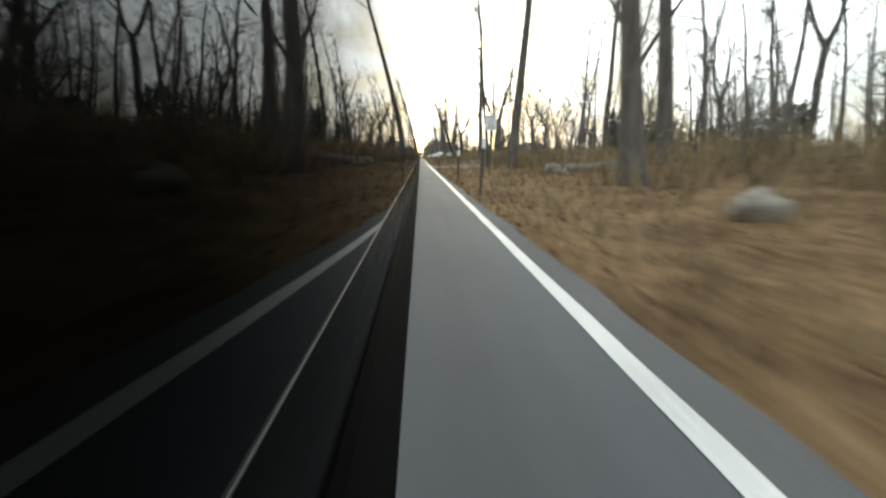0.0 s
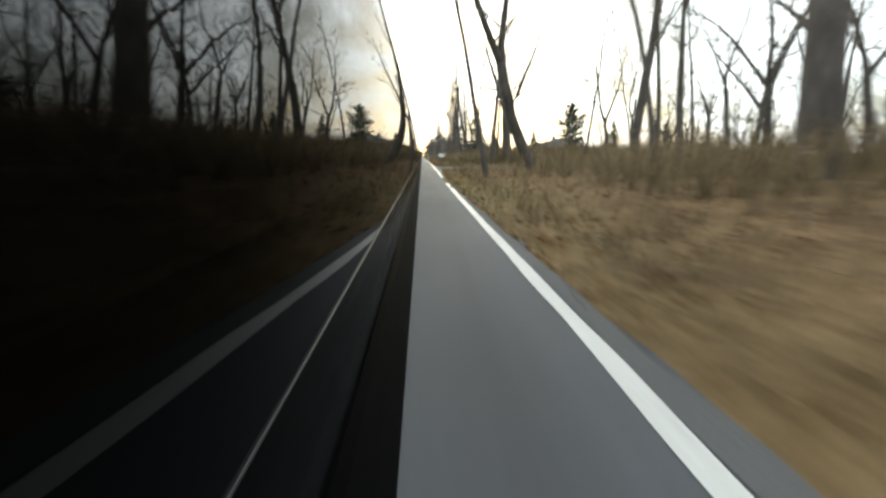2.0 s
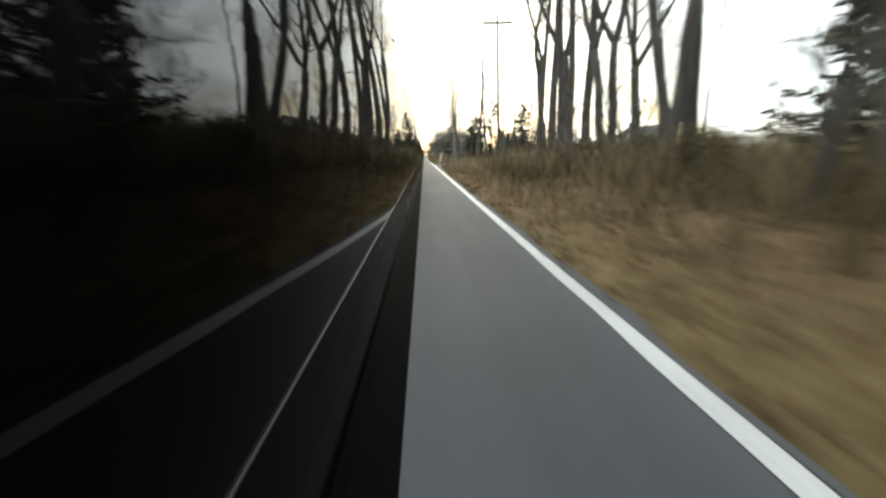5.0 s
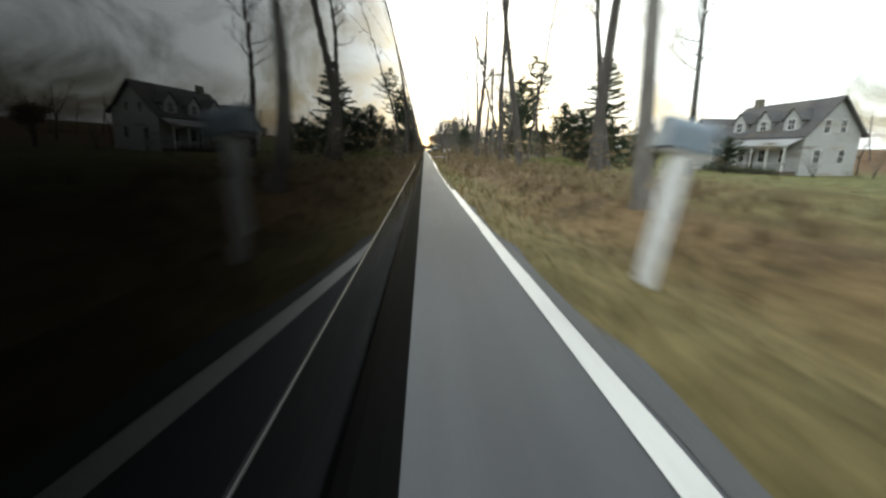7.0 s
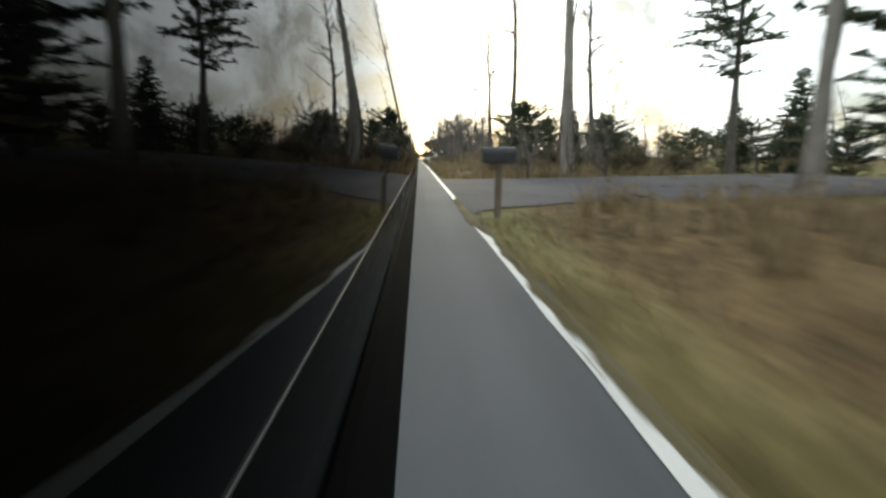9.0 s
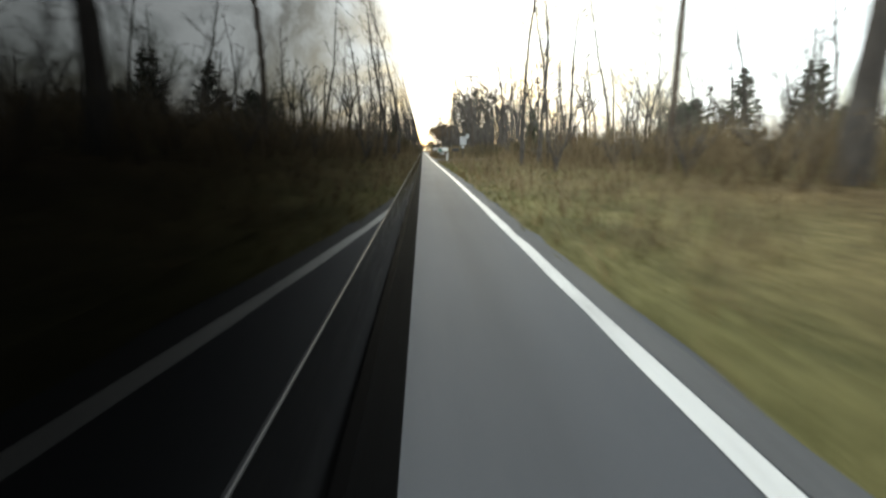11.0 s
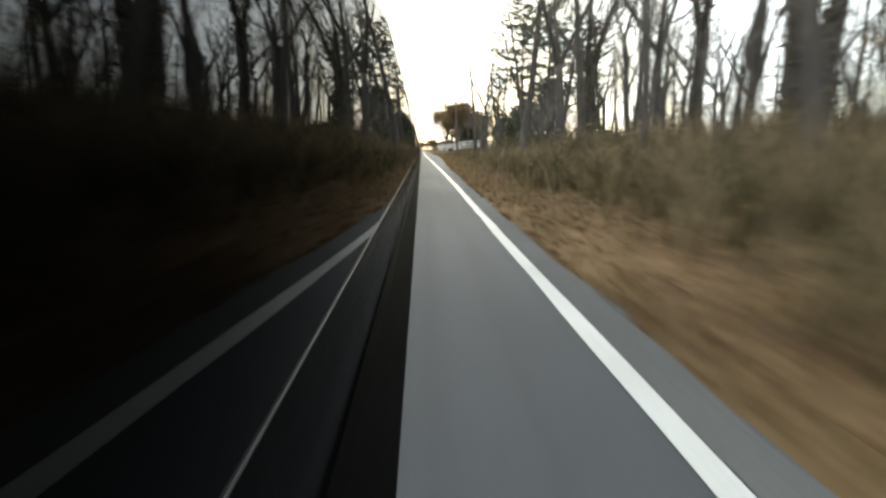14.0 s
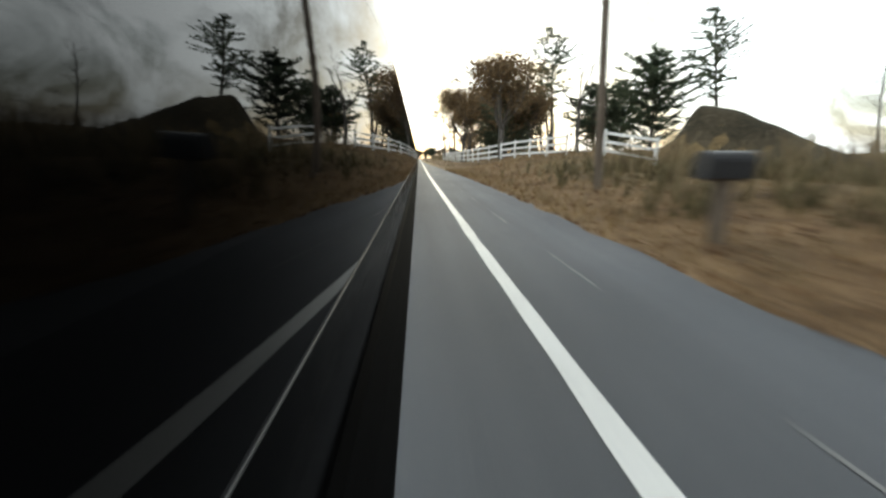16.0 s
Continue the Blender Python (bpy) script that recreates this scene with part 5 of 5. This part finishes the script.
for (xa, ya, ha), (xb, yb, hb) in zip(order, order[1:]):
    for dx, sag in ((-0.85, 0.9), (0.85, 1.0)):
        A = Vector((xa + dx, ya - 0.11, float(ground_z(xa, ya)) + ha - 0.25))
        B = Vector((xb + dx, yb - 0.11, float(ground_z(xb, yb)) + hb - 0.25))
        pts = [A.lerp(B, k / 16) - Vector((0, 0, sag * 4 * (k / 16) * (1 - k / 16))) for k in range(17)]
        V, F = [], []
        tube(V, F, pts, [0.012] * 17, 5)
        tagged(part("power_line", (V, F), M["rubber"]), "black overhead power line slung between poles", "power line", "power lines")


def rail_fence(path, rails, h, mat, label, group, spacing=2.4, post=0.12, name="fence"):
    """A board fence along a line of plan points, posts at even steps, with rails between."""
    P = [Vector((x, y, 0)) for x, y in path]
    spots = []
    for a, b in zip(P, P[1:]):
        n = max(1, round((b - a).length / spacing))
        spots += [a.lerp(b, k / n) for k in range(n)]
    spots.append(P[-1])
    spots = [Vector((p.x, p.y, float(ground_z(p.x, p.y)))) for p in spots]
    e = thing(name, Matrix.Translation(spots[0]), label, "fence", group)
    pm = None
    for p in spots:
        ob = part("post", pm or box(-post / 2, post / 2, -post / 2, post / 2, -0.3, h + 0.06, 0.012), M[mat], e)
        pm = ob.data
        ob.matrix_basis = Matrix.Translation(p - spots[0])
    for a, b in zip(spots, spots[1:]):
        d = b - a
        turn = math.degrees(math.atan2(d.y, d.x))
        tilt = -math.degrees(math.atan2(d.z, math.hypot(d.x, d.y)))
        for k in range(rails):
            z = h * (k + 0.75) / (rails - 0.15)
            ob = part("rail", box(0.0, d.length, -0.02 - post / 2, 0.02 - post / 2, -0.065, 0.065, 0.006), M[mat], e)
            ob.matrix_basis = Matrix.Translation(a - spots[0] + Vector((0, 0, z - 0.06))) @ pose(0, 0, 0, 0, tilt, turn)
    return e


rail_fence([(11.1, 338.4), (9.8, 341.0)], 3, 1.25, "white_paint", "white painted three-rail board fence", "white fences")
rail_fence([(9.3, 345.2), (7.4, 351.0), (5.6, 358.0), (4.9, 368.0), (4.7, 396.0)], 3, 1.25, "white_paint", "long white painted three-rail fence along the field", "white fences")
rail_fence([(8.0, 136.4), (9.8, 136.2)], 4, 0.95, "siding", "short pale weathered board fence by the drive", "pale fence", 1.4)
rail_fence([(10.2, 77.5), (10.0, 72.5), (10.6, 67.5), (12.0, 62.0)], 2, 0.85, "wood_post", "dark split rail wooden fence", "rail fence", 2.6, 0.1)


def rock(x, y, s, flat, seed, name="boulder", label="pale grey boulder in the grass"):
    q = np.random.default_rng(seed)
    bm = bmesh.new()
    bmesh.ops.create_icosphere(bm, subdivisions=3, radius=s)
    for v in bm.verts:
        n = noise.noise(v.co * (1.3 / s) + Vector((seed, 0, 0))) * 0.35 + noise.noise(v.co * (4 / s)) * 0.1
        v.co = Vector((v.co.x * 1.25, v.co.y, v.co.z * flat)) * (1 + n)
    ob = part(name, bm, M["stone"], smooth=True)
    ob.matrix_basis = on_ground(x, y, q.uniform(0, 360)) @ Matrix.Translation((0, 0, s * flat * 0.45))
    return tagged(ob, label, "boulder", "boulders on the verge")


def log(x, y, length, rad, turn, label, seed, mat="pale_bark"):
    q = np.random.default_rng(seed)
    e = thing("log", on_ground(x, y, turn) @ Matrix.Translation((0, 0, rad * 0.8)), label, "log", "fallen logs")
    V, F = [], []
    pts = [Vector((length * (k / 6 - 0.5), q.normal(0, 0.03), q.normal(0, 0.02))) for k in range(7)]
    tube(V, F, pts, [rad * q.uniform(0.88, 1.08) for _ in pts], 12)
    F.append(tuple(reversed(range(12))))
    part("trunk", (V, F), M[mat], e, smooth=True)
    for k in range(3):
        V, F = [], []
        p = pts[int(q.integers(1, 6))]
        tube(V, F, [p, p + Vector((q.normal(0, 0.1), q.choice([-1, 1]) * rad * 1.5, rad * 1.2))], [rad * 0.3, rad * 0.2], 6)
        part("branch_stub", (V, F), M[mat], e)


rock(4.3, 4.8, 0.29, 0.95, 1)
rock(5.4, 15.2, 0.3, 0.6, 2)
rock(5.3, 40.6, 0.32, 0.5, 3)
rock(4.6, 41.2, 0.2, 0.6, 4)
rock(5.6, 293.0, 0.22, 0.5, 5)
log(6.4, 15.8, 3.0, 0.2, 12, "pale fallen log lying in the grass", 1)
log(8.0, 16.6, 2.2, 0.16, 30, "pale fallen log lying in the grass", 2)
log(6.2, 41.0, 2.4, 0.17, -10, "pale fallen log beside the stones", 3)
log(3.6, 292.5, 1.8, 0.09, 70, "thin pale fallen branch on the leaves", 4)
log(2.3, 64.2, 0.7, 0.045, -25, "short dark fallen branch on the grass", 5, "bark")


# ---------------------------------------------------------------- the house with porch and dormers
def gable_prism(x0, x1, y0, y1, z0, ze, zr, along="y"):
    """A block with a gable roofline; the ridge runs along y or x."""
    if along == "y":
        xm = (x0 + x1) / 2
        sec = [(x0, z0), (x1, z0), (x1, ze), (xm, zr), (x0, ze)]
        V = [(x, y, z) for y in (y0, y1) for x, z in sec]
    else:
        ym = (y0 + y1) / 2
        sec = [(y0, z0), (y1, z0), (y1, ze), (ym, zr), (y0, ze)]
        V = [(x, y, z) for x in (x0, x1) for y, z in sec]
    F = [(i, (i + 1) % 5, 5 + (i + 1) % 5, 5 + i) for i in range(5)] + [(4, 3, 2, 1, 0), (5, 6, 7, 8, 9)]
    bm = bmesh.new()
    vs = [bm.verts.new(v) for v in V]
    for f in F:
        bm.faces.new([vs[i] for i in f])
    return bm


def slab(p, q, r_, s, t):
    """A thick roof plane through four corners."""
    c = [Vector(v) for v in (p, q, r_, s)]
    n = (c[1] - c[0]).cross(c[3] - c[0]).normalized()
    if n.z < 0:
        n = -n
    bm = bmesh.new()
    lo = [bm.verts.new(v) for v in c]
    hi = [bm.verts.new(v + n * t) for v in c]
    bm.faces.new(lo)
    bm.faces.new(hi)
    for i in range(4):
        bm.faces.new((lo[i], lo[(i + 1) % 4], hi[(i + 1) % 4], hi[i]))
    return bm


GLASS = bpy.data.materials.new("window_glass")
GLASS.use_nodes = True
gp = GLASS.node_tree.nodes["Principled BSDF"]
gp.inputs["Base Color"].default_value, gp.inputs["Roughness"].default_value = (0.02, 0.025, 0.03, 1), 0.05


def window(parent, m, w, h):
    """A sash window in its frame; m puts its centre on a wall, facing local -y."""
    fr = part("window", (lambda b: (box(-w / 2 - 0.08, -w / 2, -0.05, 0.03, -h / 2 - 0.08, h / 2 + 0.08, 0.006, b), box(w / 2, w / 2 + 0.08, -0.05, 0.03, -h / 2 - 0.08, h / 2 + 0.08, 0.006, b),
                                    box(-w / 2, w / 2, -0.05, 0.03, h / 2, h / 2 + 0.08, 0.006, b), box(-w / 2, w / 2, -0.07, 0.03, -h / 2 - 0.08, -h / 2, 0.006, b),
                                    box(-w / 2, w / 2, -0.03, 0.02, -0.03, 0.03, 0, b), box(-0.02, 0.02, -0.028, 0.018, -h / 2, h / 2, 0, b), b)[-1])(bmesh.new()), M["white_paint"], parent, "white sash frame")
    fr.matrix_basis = m
    part("pane", box(-w / 2 + 0.001, w / 2 - 0.001, -0.012, 0.006, -h / 2 + 0.001, h / 2 - 0.001), GLASS, fr)
    return fr


HX, HY = 49.8, 191.5
hz = float(ground_z(HX + 4, HY + 9)) - 0.1
house = thing("house", pose(HX, HY, hz) @ Matrix.Diagonal((0.85, 1.18, 1.19, 1)), "grey-white house with porch, dormers and shingled roof", "house")
part("foundation", box(-0.05, 9.05, -0.05, 12.55, -0.8, 0.5), M["siding"], house)
part("wall", gable_prism(0, 9, 0, 12.5, 0.5, 4.6, 8.4), M["siding"], house)
part("roof", slab((-0.5, -0.5, 4.22), (-0.5, 13.0, 4.22), (4.5, 13.0, 8.45), (4.5, -0.5, 8.45), 0.18), M["shingle"], house)
part("roof", slab((9.5, -0.5, 4.22), (9.5, 13.0, 4.22), (4.5, 13.0, 8.45), (4.5, -0.5, 8.45), 0.18), M["shingle"], house)
part("chimney", box(4.0, 5.0, 10.6, 11.5, 7.2, 9.5, 0.02), M["stone"], house)
part("porch_floor", box(-2.4, -0.02, 0.3, 12.3, 0.0, 0.55, 0.02), M["wood_post"], house)
part("porch_roof", slab((-2.8, 0.0, 3.25), (-2.8, 12.5, 3.25), (-0.02, 12.5, 4.15), (-0.02, 0.0, 4.15), 0.16), M["roof_pale"], house)
part("porch_beam", box(-2.35, -2.15, 0.3, 12.3, 3.1, 3.3), M["white_paint"], house)
pd = None
for k in range(6):
    o = part("porch_post", pd or box(-0.09, 0.09, -0.09, 0.09, 0.55, 3.1, 0.01), M["white_paint"], house)
    pd = o.data
    o.matrix_basis = pose(-2.25, 0.5 + 2.32 * k, 0)
part("porch_rail", box(-2.28, -2.22, 0.5, 12.1, 1.35, 1.42), M["white_paint"], house)
for k, yy in enumerate((2.3, 6.2, 10.1)):
    dm = part("dormer", gable_prism(0.35, 3.6, yy - 1.0, yy + 1.0, 4.6, 6.4, 7.5, "x"), M["siding"], house)
    for s in (-1, 1):
        part("dormer_roof", slab((0.1, yy + s * 1.3, 6.12), (4.0, yy + s * 1.3, 6.12), (4.0, yy, 7.55), (0.1, yy, 7.55), 0.12), M["shingle"], dm)
    window(dm, pose(0.35, yy, 5.75, 0, 0, -90), 0.85, 1.1)
for yy in (2.4, 5.4, 8.6, 11.4):
    window(house, pose(0, yy, 2.2, 0, 0, -90), 0.9, 1.5)
for xx, zz in ((2.4, 2.2), (6.4, 2.2), (3.2, 5.4), (5.8, 5.4)):
    window(house, pose(xx, 0, zz, 0, 0, 0), 0.9, 1.4)
part("door", box(-0.06, 0.02, 6.5, 7.5, 0.55, 2.65, 0.01), M["wood_post"], house, "dark front door")
wing = part("wing", gable_prism(-1.5, 6.0, 12.6, 18.6, 0.2, 4.0, 7.2, "x"), M["siding"], house, "gabled side wing")
for s in (-1, 1):
    part("wing_roof", slab((-2.0, 15.6 + s * 3.45, 3.68), (6.3, 15.6 + s * 3.45, 3.68), (6.3, 15.6, 7.25), (-2.0, 15.6, 7.25), 0.16), M["shingle"], wing)
for yy in (15.0, 16.3):
    window(wing, pose(-1.5, yy, 3.0, 0, 0, -90), 0.8, 1.3)

# a bright tussock on the far side of the driveway
q = np.random.default_rng(31)
tussock = thing("shrub", on_ground(6.6, 38.4), "low yellow-green shrub on the verge", "shrub")
part("stems", bare_tree(92, 0.8, 0.02, 0.1, 4, 16, 0.5, fine=1, fork_at=0.15)[0], M["twig"], tussock)
part("foliage", leaf_cloud([Vector((q.normal(0, 0.4), q.normal(0, 0.3), 0.3 + abs(q.normal(0, 0.22)))) for _ in range(150)], q, 6, 0.1, 0.05), M["green_grass"], tussock)

# clipped shrubs along the porch
q = np.random.default_rng(9)
TW = bare_tree(90, 1.2, 0.04, 0.1, 3, 14, 0.5, fine=1)
shrub = thing("shrub", pose(0, 0, 0), "rounded dark green shrub by the porch", "shrub", "porch shrubs")
part("stems", TW[0], M["bark"], shrub)
pts = [Vector((q.normal(0, 0.3), q.normal(0, 0.3), 0.55 + q.normal(0, 0.24))) for _ in range(160)]
part("foliage", leaf_cloud(pts, q, 5, 0.13, 0.06), M["needles"], shrub)
first = True
for k in range(8):
    m = pose(HX - 3.4 + q.normal(0, 0.15), HY + 0.6 + 1.85 * k, float(ground_z(HX - 3.4, HY + 0.6 + 1.85 * k)), 0, 0, q.uniform(0, 360)) @ Matrix.Diagonal((1.1, 1.1, q.uniform(0.9, 1.25), 1))
    if first:
        shrub.matrix_basis, first = m, False
    else:
        copy_thing(shrub, m).matrix_basis = m
